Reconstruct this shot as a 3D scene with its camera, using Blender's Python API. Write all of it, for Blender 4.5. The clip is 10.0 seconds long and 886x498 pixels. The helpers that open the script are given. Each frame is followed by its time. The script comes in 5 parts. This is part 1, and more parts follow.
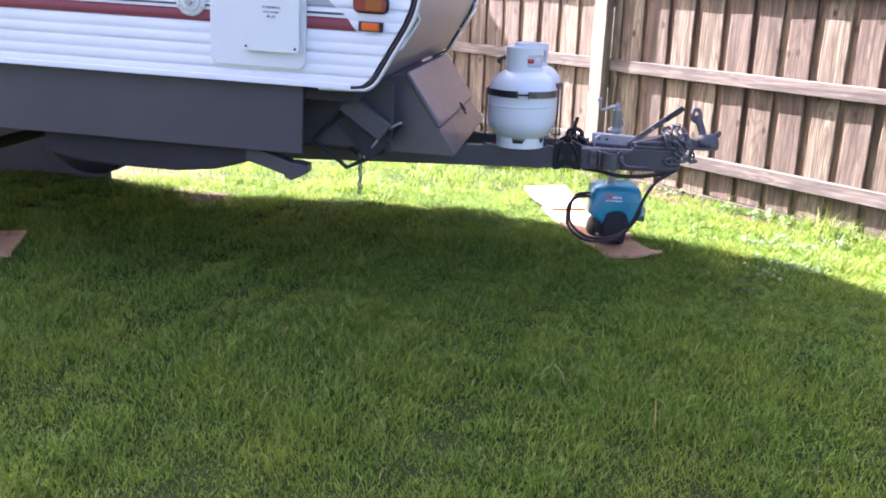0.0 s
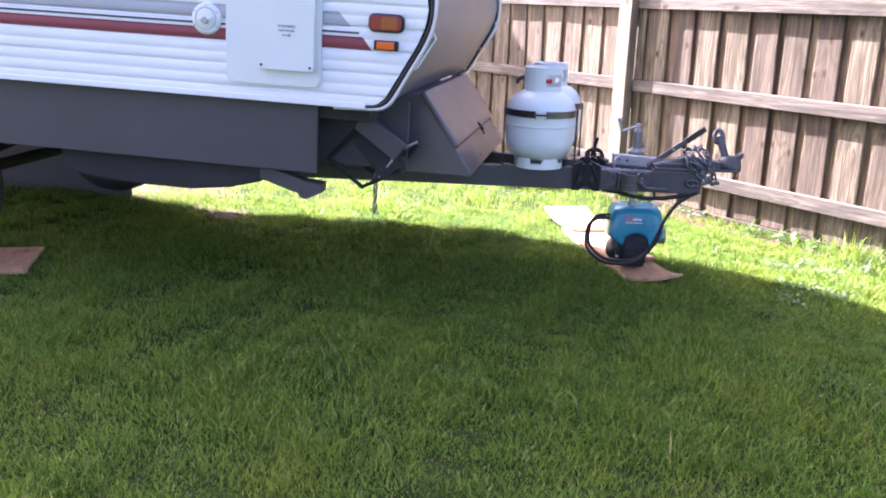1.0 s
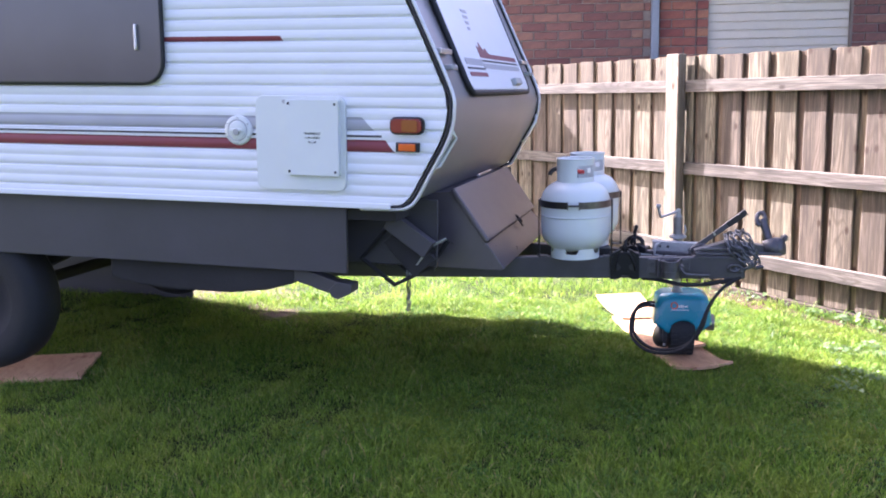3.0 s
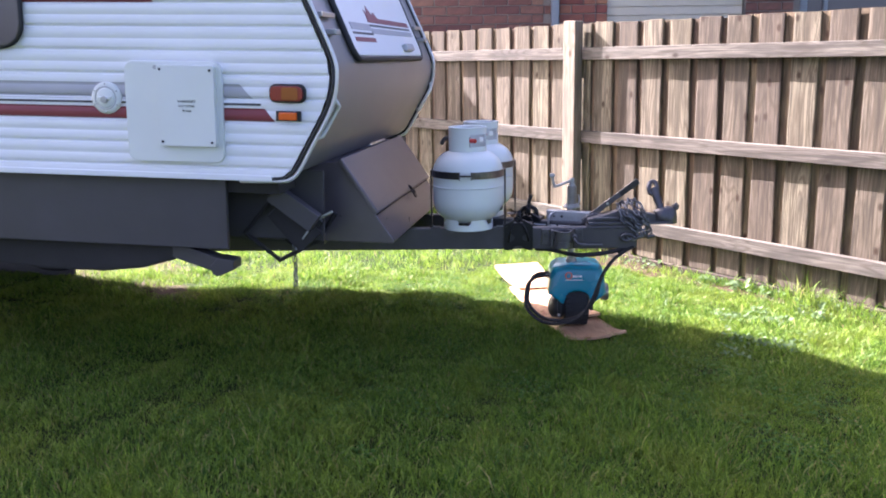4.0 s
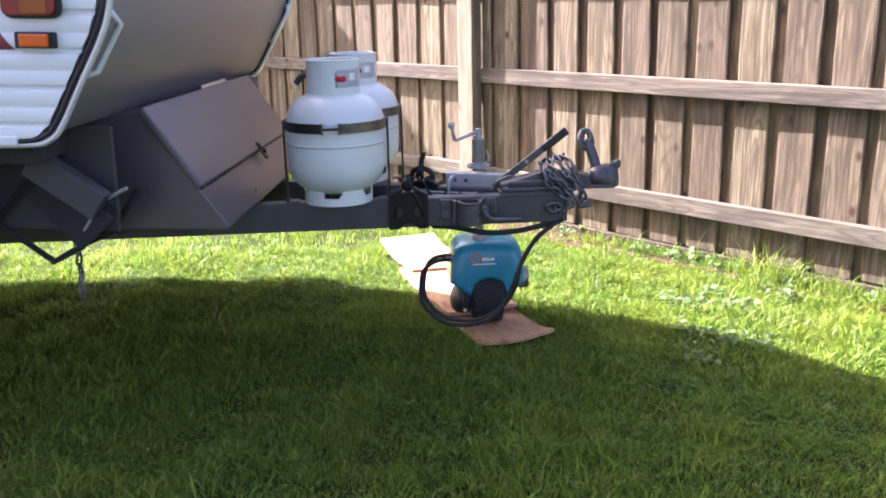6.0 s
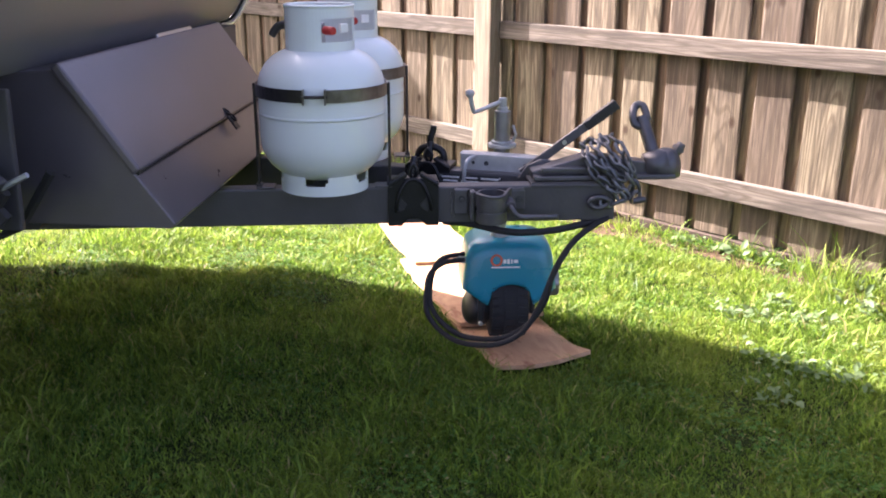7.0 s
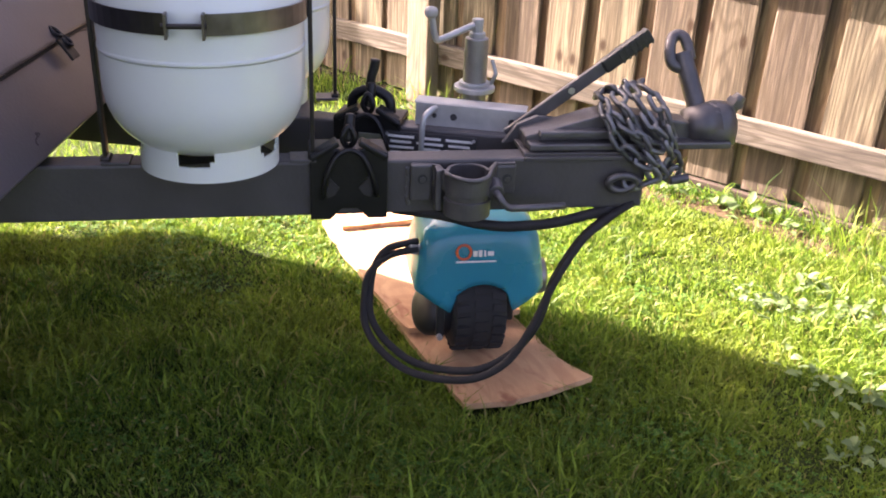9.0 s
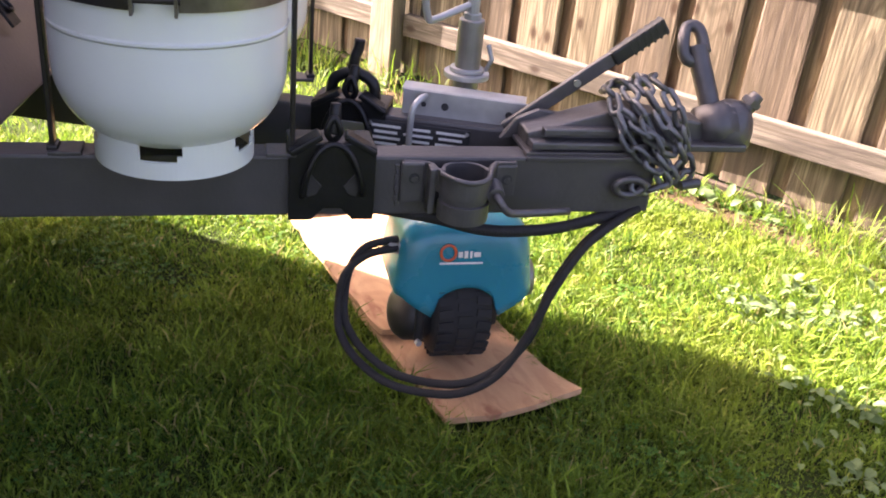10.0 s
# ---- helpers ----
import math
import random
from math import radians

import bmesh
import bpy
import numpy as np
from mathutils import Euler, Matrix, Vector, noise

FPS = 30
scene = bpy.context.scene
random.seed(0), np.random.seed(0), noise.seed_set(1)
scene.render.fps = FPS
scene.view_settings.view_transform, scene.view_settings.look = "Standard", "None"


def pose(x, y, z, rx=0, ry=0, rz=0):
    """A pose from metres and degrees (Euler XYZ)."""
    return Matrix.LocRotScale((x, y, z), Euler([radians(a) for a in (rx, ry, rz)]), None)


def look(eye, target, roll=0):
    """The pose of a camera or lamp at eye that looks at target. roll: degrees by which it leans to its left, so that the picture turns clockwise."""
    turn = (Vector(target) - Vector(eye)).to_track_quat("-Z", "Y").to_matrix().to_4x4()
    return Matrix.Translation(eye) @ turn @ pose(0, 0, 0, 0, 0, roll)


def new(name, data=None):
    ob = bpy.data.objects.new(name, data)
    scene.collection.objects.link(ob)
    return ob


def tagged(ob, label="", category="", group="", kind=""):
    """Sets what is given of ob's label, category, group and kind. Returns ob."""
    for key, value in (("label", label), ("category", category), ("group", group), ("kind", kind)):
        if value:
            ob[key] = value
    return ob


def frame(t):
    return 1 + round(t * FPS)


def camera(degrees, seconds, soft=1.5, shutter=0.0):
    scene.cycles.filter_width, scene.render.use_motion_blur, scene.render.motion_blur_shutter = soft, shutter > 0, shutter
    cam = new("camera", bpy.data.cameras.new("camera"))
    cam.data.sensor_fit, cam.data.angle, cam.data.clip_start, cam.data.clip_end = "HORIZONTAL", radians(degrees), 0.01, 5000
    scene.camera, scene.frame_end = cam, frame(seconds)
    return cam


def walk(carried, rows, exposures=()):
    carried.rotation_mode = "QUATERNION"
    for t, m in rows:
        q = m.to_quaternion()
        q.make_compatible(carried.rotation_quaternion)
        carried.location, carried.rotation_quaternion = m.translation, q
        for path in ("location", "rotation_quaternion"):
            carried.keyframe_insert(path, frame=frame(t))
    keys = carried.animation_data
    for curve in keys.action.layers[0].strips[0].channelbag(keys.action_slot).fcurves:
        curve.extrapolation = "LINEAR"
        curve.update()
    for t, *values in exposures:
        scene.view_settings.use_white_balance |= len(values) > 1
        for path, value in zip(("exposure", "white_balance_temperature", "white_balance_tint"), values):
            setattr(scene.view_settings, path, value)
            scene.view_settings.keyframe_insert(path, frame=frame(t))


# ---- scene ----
cam = camera(52.1, 10.0, soft=1.9)
PATH = [
    (0, (-0.781, -4.367, 1.221), (-0.808, -2.447, 0.659), 2.0),
    (0.5, (-0.732, -4.355, 1.227), (-0.793, -2.431, 0.683), 1.8),
    (1, (-0.736, -4.316, 1.218), (-0.823, -2.387, 0.694), 2.1),
    (1.5, (-0.727, -4.306, 1.196), (-0.835, -2.372, 0.697), 1.7),
    (2, (-0.68, -4.26, 1.273), (-0.902, -2.316, 0.86), -0.3),
    (2.2, (-0.624, -4.296, 1.267), (-0.936, -2.348, 0.939), -1.1),
    (3.3, (-0.5, -4.283, 1.258), (-0.744, -2.33, 0.903), -1.3),
    (3.5, (-0.494, -4.272, 1.257), (-0.679, -2.315, 0.888), -1.2),
    (4, (-0.428, -4.166, 1.253), (-0.521, -2.211, 0.841), -0.9),
    (4.5, (-0.419, -4.051, 1.229), (-0.42, -2.108, 0.757), -0.8),
    (5, (-0.371, -3.734, 1.166), (-0.326, -1.792, 0.69), -1.6),
    (5.2, (-0.382, -3.611, 1.157), (-0.291, -1.667, 0.696), -0.6),
    (6.3, (-0.384, -2.857, 1.11), (-0.235, -0.938, 0.567), -1.3),
    (6.5, (-0.395, -2.718, 1.098), (-0.271, -0.795, 0.563), -0.5),
    (7, (-0.364, -2.434, 1.079), (-0.228, -0.538, 0.455), 0.3),
    (7.5, (-0.339, -2.143, 1.086), (-0.076, -0.268, 0.443), -0.4),
    (8, (-0.326, -1.894, 1.065), (-0.109, -0.029, 0.375), 1.4),
    (8.5, (-0.32, -1.742, 1.027), (-0.082, 0.086, 0.251), 2.0),
    (9, (-0.374, -1.628, 1.027), (-0.05, 0.152, 0.174), 2.7),
    (9.5, (-0.409, -1.513, 1.016), (0.001, 0.234, 0.133), 4.5),
    (10, (-0.427, -1.45, 1.016), (0.027, 0.27, 0.102), 6.1),
]
walk(cam, [(t, look(eye, aim, roll)) for t, eye, aim, roll in PATH],
     exposures=[(0, 3.68, 5900, 33), (2, 3.72, 5850, 33), (3.5, 3.32, 5850, 28), (5, 3.2, 6200, 26), (6.5, 3.35, 6350, 28), (7.5, 3.22, 6800, 28), (8.5, 3.4, 7250, 30), (10, 3.55, 7350, 30)])

# ---- light ----
SUN = Vector((-1.13, 0.853, 1.0)).normalized()
elev, azim = math.asin(SUN.z), math.atan2(SUN.x, SUN.y)
world = bpy.data.worlds.new("world")
scene.world = world
world.use_nodes = True
wn = world.node_tree.nodes
sky = wn.new("ShaderNodeTexSky")
sky.sky_type, sky.sun_disc = "NISHITA", False
sky.dust_density, sky.air_density, sky.ozone_density = 4.5, 0.5, 0.3
sky.sun_elevation, sky.sun_rotation = elev, azim
world.node_tree.links.new(sky.outputs[0], wn["Background"].inputs[0])
wn["Background"].inputs[1].default_value = 0.073
sun = new("sun", bpy.data.lights.new("sun", "SUN"))
sun.data.energy, sun.data.angle, sun.data.color = 5.0, radians(0.6), (1.0, 0.945, 0.865)
sun.matrix_world = look(SUN * 30, (0, 0, 0))


# ---- materials ----
def mat(name, colour, rough=0.6, metal=0.0, var=0.15, scale=20.0, colour2=None, bump=0.0, bump_scale=80.0,
        stretch=(1, 1, 1), island=0.0, obj=0.0, coat=0.0, spec=0.5):
    """Colour with two scales of noise, optional streaks, a fine relief and a shift by object or island."""
    m = bpy.data.materials.new(name)
    m.use_nodes = True
    nt = m.node_tree
    N, K = nt.nodes, nt.links
    b = N["Principled BSDF"]
    b.inputs["Roughness"].default_value, b.inputs["Metallic"].default_value = rough, metal
    b.inputs["Coat Weight"].default_value, b.inputs["Specular IOR Level"].default_value = coat, spec
    co = N.new("ShaderNodeTexCoord")
    mp = N.new("ShaderNodeMapping")
    mp.inputs["Scale"].default_value = stretch
    K.new(co.outputs["Object"], mp.inputs[0])
    n1, n2 = N.new("ShaderNodeTexNoise"), N.new("ShaderNodeTexNoise")
    n1.inputs["Scale"].default_value, n1.inputs["Detail"].default_value = scale, 6
    n2.inputs["Scale"].default_value, n2.inputs["Detail"].default_value = scale * 0.17, 3
    K.new(mp.outputs[0], n1.inputs[0]), K.new(mp.outputs[0], n2.inputs[0])
    add = N.new("ShaderNodeMath")
    add.operation = "ADD"
    K.new(n1.outputs[0], add.inputs[0]), K.new(n2.outputs[0], add.inputs[1])
    mr = N.new("ShaderNodeMapRange")
    mr.inputs[1].default_value, mr.inputs[2].default_value = 0.65, 1.35
    K.new(add.outputs[0], mr.inputs[0])
    mx = N.new("ShaderNodeMix")
    mx.data_type = "RGBA"
    c2 = colour2 or tuple(c * (1 - 2 * var) for c in colour)
    mx.inputs[6].default_value, mx.inputs[7].default_value = (*c2, 1), (*colour, 1)
    K.new(mr.outputs[0], mx.inputs[0])
    out = mx.outputs[2]
    if obj or island:
        if obj:
            src = N.new("ShaderNodeObjectInfo").outputs["Random"]
        else:
            src = N.new("ShaderNodeNewGeometry").outputs["Random Per Island"]
        r = N.new("ShaderNodeMapRange")
        a = obj or island
        r.inputs[3].default_value, r.inputs[4].default_value = 1 - a, 1 + a
        K.new(src, r.inputs[0])
        hsv = N.new("ShaderNodeHueSaturation")
        K.new(r.outputs[0], hsv.inputs["Value"])
        r2 = N.new("ShaderNodeMapRange")
        r2.inputs[3].default_value, r2.inputs[4].default_value = 0.5 - a * 0.05, 0.5 + a * 0.05
        K.new(src, r2.inputs[0]), K.new(r2.outputs[0], hsv.inputs["Hue"])
        K.new(out, hsv.inputs["Color"])
        out = hsv.outputs[0]
    K.new(out, b.inputs["Base Color"])
    rr = N.new("ShaderNodeMapRange")
    rr.inputs[3].default_value, rr.inputs[4].default_value = max(0.02, rough - 0.08), min(1, rough + 0.1)
    K.new(n1.outputs[0], rr.inputs[0]), K.new(rr.outputs[0], b.inputs["Roughness"])
    if bump:
        n3 = N.new("ShaderNodeTexNoise")
        n3.inputs["Scale"].default_value, n3.inputs["Detail"].default_value = bump_scale, 5
        K.new(mp.outputs[0], n3.inputs[0])
        bp = N.new("ShaderNodeBump")
        bp.inputs["Strength"].default_value, bp.inputs["Distance"].default_value = bump, 0.004
        K.new(n3.outputs[0], bp.inputs["Height"]), K.new(bp.outputs[0], b.inputs["Normal"])
    return m


def wood(name, light, dark, axis=2, obj=0.25, rings=9.0):
    """Weathered timber: long grain along one axis, knots and grey patches."""
    st = [60.0, 60.0, 60.0]
    st[axis] = 2.2
    m = mat(name, light, 0.85, 0, scale=2.2, colour2=dark, stretch=st, obj=obj, bump=0.5, bump_scale=5.0, spec=0.25)
    nt = m.node_tree
    N, K = nt.nodes, nt.links
    b = N["Principled BSDF"]
    for nd in N:
        if nd.bl_idname == "ShaderNodeMapRange" and abs(nd.inputs[1].default_value - 0.65) < 1e-4:
            nd.inputs[1].default_value, nd.inputs[2].default_value = 0.84, 1.16
    for nd in N:
        if nd.bl_idname == "ShaderNodeTexNoise":
            nd.inputs["Distortion"].default_value = 0.9
    old = b.inputs["Base Color"].links[0].from_socket
    info = N.new("ShaderNodeObjectInfo")
    co = N.new("ShaderNodeTexCoord")
    sh = N.new("ShaderNodeVectorMath")
    sh.operation = "MULTIPLY_ADD"
    sh.inputs[1].default_value = (1, 1, 1)
    cx = N.new("ShaderNodeCombineXYZ")
    mul = N.new("ShaderNodeMath")
    mul.operation = "MULTIPLY"
    mul.inputs[1].default_value = 37.0
    K.new(info.outputs["Random"], mul.inputs[0])
    for i in range(3):
        K.new(mul.outputs[0], cx.inputs[i])
    K.new(co.outputs["Object"], sh.inputs[0]), K.new(cx.outputs[0], sh.inputs[2])
    for nd in list(N):
        if nd.bl_idname == "ShaderNodeMapping":
            K.new(sh.outputs[0], nd.inputs[0])
    mp = N.new("ShaderNodeMapping")
    st2 = [7.0, 0.0, 7.0]
    st2[axis] = 4.2
    mp.inputs["Scale"].default_value = st2
    K.new(sh.outputs[0], mp.inputs[0])
    sp, cb = N.new("ShaderNodeSeparateXYZ"), N.new("ShaderNodeCombineXYZ")
    K.new(mp.outputs[0], sp.inputs[0]), K.new(sp.outputs[0], cb.inputs[0]), K.new(sp.outputs[2], cb.inputs[1])
    vo = N.new("ShaderNodeTexVoronoi")
    vo.voronoi_dimensions = "2D"
    vo.inputs["Scale"].default_value = 1.0
    K.new(cb.outputs[0], vo.inputs[0])
    few = N.new("ShaderNodeMath")
    few.operation = "GREATER_THAN"
    few.inputs[1].default_value = 0.62
    K.new(vo.outputs["Color"], few.inputs[0])
    both = N.new("ShaderNodeMath")
    both.operation = "MULTIPLY"
    K.new(few.outputs[0], both.inputs[1])
    mr = N.new("ShaderNodeMapRange")
    mr.inputs[1].default_value, mr.inputs[2].default_value = 0.045, 0.125
    mr.inputs[3].default_value, mr.inputs[4].default_value = 0.95, 0.0
    K.new(vo.outputs["Distance"], mr.inputs[0])
    mx = N.new("ShaderNodeMix")
    mx.data_type = "RGBA"
    mx.inputs[7].default_value = (dark[0] * 0.5, dark[1] * 0.36, dark[2] * 0.28, 1)
    K.new(mr.outputs[0], both.inputs[0]), K.new(both.outputs[0], mx.inputs[0])
    # growth rings cut lengthwise: long pointed arches
    fig, fm = N.new("ShaderNodeTexNoise"), N.new("ShaderNodeMapping")
    st4 = [rings, rings, rings]
    st4[axis] = rings * 0.10
    fm.inputs["Scale"].default_value = st4
    fig.inputs["Scale"].default_value, fig.inputs["Detail"].default_value, fig.inputs["Distortion"].default_value = 1.0, 1.0, 0.3
    K.new(sh.outputs[0], fm.inputs[0]), K.new(fm.outputs[0], fig.inputs[0])
    turns, wave = N.new("ShaderNodeMath"), N.new("ShaderNodeMath")
    turns.operation, wave.operation = "MULTIPLY", "SINE"
    turns.inputs[1].default_value = 95.0
    K.new(fig.outputs[0], turns.inputs[0]), K.new(turns.outputs[0], wave.inputs[0])
    lines = N.new("ShaderNodeMapRange")
    lines.inputs[1].default_value, lines.inputs[2].default_value, lines.inputs[4].default_value = 0.1, 1.0, 0.55
    K.new(wave.outputs[0], lines.inputs[0])
    ringed = N.new("ShaderNodeMix")
    ringed.data_type = "RGBA"
    ringed.inputs[7].default_value = (dark[0] * 0.85, dark[1] * 0.78, dark[2] * 0.7, 1)
    K.new(lines.outputs[0], ringed.inputs[0]), K.new(old, ringed.inputs[6]), K.new(ringed.outputs[2], mx.inputs[6])
    stain, sm = N.new("ShaderNodeTexNoise"), N.new("ShaderNodeMapping")
    st3 = [14.0, 14.0, 14.0]
    st3[axis] = 2.6
    sm.inputs["Scale"].default_value = st3
    stain.inputs["Scale"].default_value, stain.inputs["Detail"].default_value, stain.inputs["Distortion"].default_value = 1.0, 6, 1.2
    K.new(sh.outputs[0], sm.inputs[0]), K.new(sm.outputs[0], stain.inputs[0])
    sr = N.new("ShaderNodeMapRange")
    sr.inputs[1].default_value, sr.inputs[2].default_value = 0.46, 0.68
    sr.inputs[4].default_value = 0.7
    K.new(stain.outputs[0], sr.inputs[0])
    wet = N.new("ShaderNodeMix")
    wet.data_type = "RGBA"
    wet.inputs[7].default_value = (dark[0] * 0.72, dark[1] * 0.72, dark[2] * 0.76, 1)
    K.new(sr.outputs[0], wet.inputs[0]), K.new(mx.outputs[2], wet.inputs[6]), K.new(wet.outputs[2], b.inputs["Base Color"])
    return m


M = dict(
    soil=mat("soil", (0.028, 0.042, 0.010), 0.95, var=0.3, scale=40, colour2=(0.015, 0.024, 0.006), bump=0.8, bump_scale=60, spec=0.08),
    paling=wood("paling", (0.187, 0.152, 0.106), (0.076, 0.060, 0.041), 2, 0.3),
    paling_back=wood("paling_back", (0.195, 0.138, 0.085), (0.106, 0.073, 0.046), 2, 0.3),
    rail=wood("rail", (0.172, 0.149, 0.122), (0.075, 0.064, 0.052), 0, 0.1),
    plinth=wood("plinth", (0.10, 0.075, 0.055), (0.05, 0.037, 0.027), 0, 0.1),
    post=wood("post", (0.27, 0.222, 0.165), (0.175, 0.141, 0.105), 2, 0.05),
    brick=mat("brick", (0.27, 0.125, 0.088), 0.9, scale=25, colour2=(0.15, 0.075, 0.058), obj=0.3, bump=0.5),
    brick_o=mat("brick_orange", (0.36, 0.14, 0.08), 0.9, scale=25, colour2=(0.22, 0.08, 0.06), obj=0.3, bump=0.5),
    mortar=mat("mortar", (0.27, 0.235, 0.20), 0.95, scale=30, bump=0.4),
    cream=mat("cream_steel", (0.66, 0.585, 0.45), 0.5, scale=6, var=0.06),
    pipe=mat("pipe_grey", (0.24, 0.265, 0.285), 0.5, scale=8, var=0.08),
    bare=mat("bare_soil", (0.085, 0.058, 0.034), 0.95, scale=26, colour2=(0.04, 0.027, 0.016), bump=0.9, bump_scale=70, spec=0.1),
    roof=mat("roof_tile", (0.20, 0.10, 0.075), 0.85, scale=14, bump=0.4),
    white=mat("white_aluminium", (0.78, 0.79, 0.80), 0.38, scale=5, var=0.035, bump=0.05, bump_scale=20),
    plate=mat("off_white_plastic", (0.68, 0.71, 0.68), 0.45, scale=7, var=0.04, bump=0.05),
    redband=mat("dark_red_band", (0.24, 0.035, 0.045), 0.4, scale=6, var=0.12),
    greyband=mat("grey_band", (0.42, 0.42, 0.45), 0.4, scale=6, var=0.08),
    taupe=mat("taupe_paint", (0.265, 0.255, 0.255), 0.36, 0.3, scale=4, var=0.08, bump=0.08, bump_scale=120),
    skirt=mat("skirt_paint", (0.062, 0.058, 0.062), 0.55, scale=6, var=0.15, bump=0.15),
    under=mat("underbody", (0.03, 0.028, 0.028), 0.85, scale=12, var=0.25, bump=0.3),
    boxp=mat("box_paint", (0.155, 0.135, 0.148), 0.30, 0.35, scale=7, var=0.12, bump=0.1, bump_scale=160),
    beam=mat("drawbar_paint", (0.082, 0.077, 0.08), 0.40, 0.15, scale=14, var=0.16, bump=0.18, bump_scale=130),
    black=mat("black_rubber", (0.016, 0.016, 0.018), 0.6, scale=16, var=0.2),
    blackm=mat("black_steel", (0.018, 0.018, 0.02), 0.4, 0.4, scale=20, var=0.25, bump=0.2),
    dark_grey=mat("dark_grey_steel", (0.045, 0.043, 0.045), 0.5, 0.3, scale=30, var=0.3, bump=0.2),
    alu=mat("aluminium", (0.62, 0.62, 0.62), 0.32, 0.9, scale=18, var=0.08),
    bright=mat("bright_strip", (0.72, 0.72, 0.70), 0.4, 0.35, scale=18, var=0.08),
    galv=mat("galvanised", (0.47, 0.48, 0.48), 0.45, 0.45, scale=35, var=0.18, bump=0.15),
    jack=mat("jack_tube", (0.32, 0.31, 0.30), 0.42, 0.7, scale=40, var=0.15),
    chain=mat("chain_steel", (0.19, 0.195, 0.205), 0.48, 0.6, scale=60, var=0.25, obj=0.35, bump=0.3),
    cast=mat("cast_steel", (0.125, 0.12, 0.125), 0.42, 0.5, scale=30, var=0.2, bump=0.3),
    bottle=mat("bottle_paint", (0.72, 0.765, 0.73), 0.30, scale=9, var=0.05, bump=0.08, bump_scale=35, coat=0.35),
    strap=mat("strap_steel", (0.055, 0.05, 0.05), 0.4, 0.6, scale=30, var=0.3),
    strap_worn_lit=mat("worn_lit_steel", (0.23, 0.21, 0.20), 0.36, 0.8, scale=28, var=0.3),
    teal=mat("teal_plastic", (0.004, 0.23, 0.32), 0.28, scale=5, var=0.05, coat=0.2),
    tyre=mat("tyre_rubber", (0.017, 0.017, 0.018), 0.8, scale=26, var=0.2, bump=0.3),
    gear=mat("black_plastic", (0.02, 0.02, 0.021), 0.42, scale=22, var=0.15),
    cable=mat("cable_sheath", (0.016, 0.015, 0.016), 0.72, scale=50, var=0.2, bump=0.5, bump_scale=300),
    grey=mat("grey_plug", (0.40, 0.39, 0.37), 0.5, scale=18, var=0.1),
    orange=mat("orange_logo", (0.62, 0.10, 0.03), 0.4, scale=9, var=0.05),
    paper=mat("white_print", (0.80, 0.80, 0.78), 0.5, scale=9, var=0.04),
    ink=mat("dark_print", (0.03, 0.03, 0.035), 0.6, scale=9, var=0.1),
    amber=mat("amber_lens", (0.75, 0.12, 0.012), 0.2, scale=9, var=0.08, coat=0.5),
    amber_dull=mat("dull_amber_lens", (0.32, 0.085, 0.015), 0.2, scale=9, var=0.12, coat=0.5),
    redlens=mat("red_lens", (0.27, 0.028, 0.022), 0.2, scale=9, var=0.12, coat=0.5),
    redtap=mat("red_tap", (0.45, 0.03, 0.025), 0.45, scale=9, var=0.1),
    glass=mat("tinted_window", (0.12, 0.11, 0.112), 0.06, scale=3, var=0.1, coat=0.3),
    ply=None, grass=None, leaf=None,
)


def ply_material():
    """Peeled veneer: long wavy figure along the strip, fine fibres, a few rust-brown stains."""
    m = mat("plywood", (0.60, 0.365, 0.205), 0.72, scale=5.0, colour2=(0.44, 0.24, 0.125), stretch=(9, 2.4, 9), bump=0.3,
            bump_scale=30, obj=0.10)
    N, K = m.node_tree.nodes, m.node_tree.links
    b = N["Principled BSDF"]
    old = b.inputs["Base Color"].links[0].from_socket
    co = N.new("ShaderNodeTexCoord")
    mp = N.new("ShaderNodeMapping")
    mp.inputs["Scale"].default_value = (1.0, 0.42, 1.0)
    K.new(co.outputs["Object"], mp.inputs[0])
    fig = N.new("ShaderNodeTexNoise")
    fig.inputs["Scale"].default_value, fig.inputs["Detail"].default_value, fig.inputs["Distortion"].default_value = 6.0, 4.0, 1.6
    K.new(mp.outputs[0], fig.inputs[0])
    turns = N.new("ShaderNodeMath")
    turns.operation = "MULTIPLY"
    turns.inputs[1].default_value = 38.0
    wave = N.new("ShaderNodeMath")
    wave.operation = "SINE"
    K.new(fig.outputs[0], turns.inputs[0]), K.new(turns.outputs[0], wave.inputs[0])
    lines = N.new("ShaderNodeMapRange")
    lines.inputs[1].default_value, lines.inputs[2].default_value, lines.inputs[4].default_value = 0.3, 1.0, 0.36
    K.new(wave.outputs[0], lines.inputs[0])
    grain = N.new("ShaderNodeMix")
    grain.data_type = "RGBA"
    grain.inputs[7].default_value = (0.37, 0.185, 0.09, 1)
    K.new(lines.outputs[0], grain.inputs[0]), K.new(old, grain.inputs[6])
    nz = N.new("ShaderNodeTexNoise")
    nz.inputs["Scale"].default_value, nz.inputs["Detail"].default_value = 17, 5
    K.new(mp.outputs[0], nz.inputs[0])
    mr = N.new("ShaderNodeMapRange")
    mr.inputs[1].default_value, mr.inputs[2].default_value, mr.inputs[4].default_value = 0.57, 0.66, 0.75
    K.new(nz.outputs[0], mr.inputs[0])
    mx = N.new("ShaderNodeMix")
    mx.data_type = "RGBA"
    mx.inputs[7].default_value = (0.27, 0.09, 0.045, 1)
    K.new(mr.outputs[0], mx.inputs[0]), K.new(grain.outputs[2], mx.inputs[6]), K.new(mx.outputs[2], b.inputs["Base Color"])
    return m


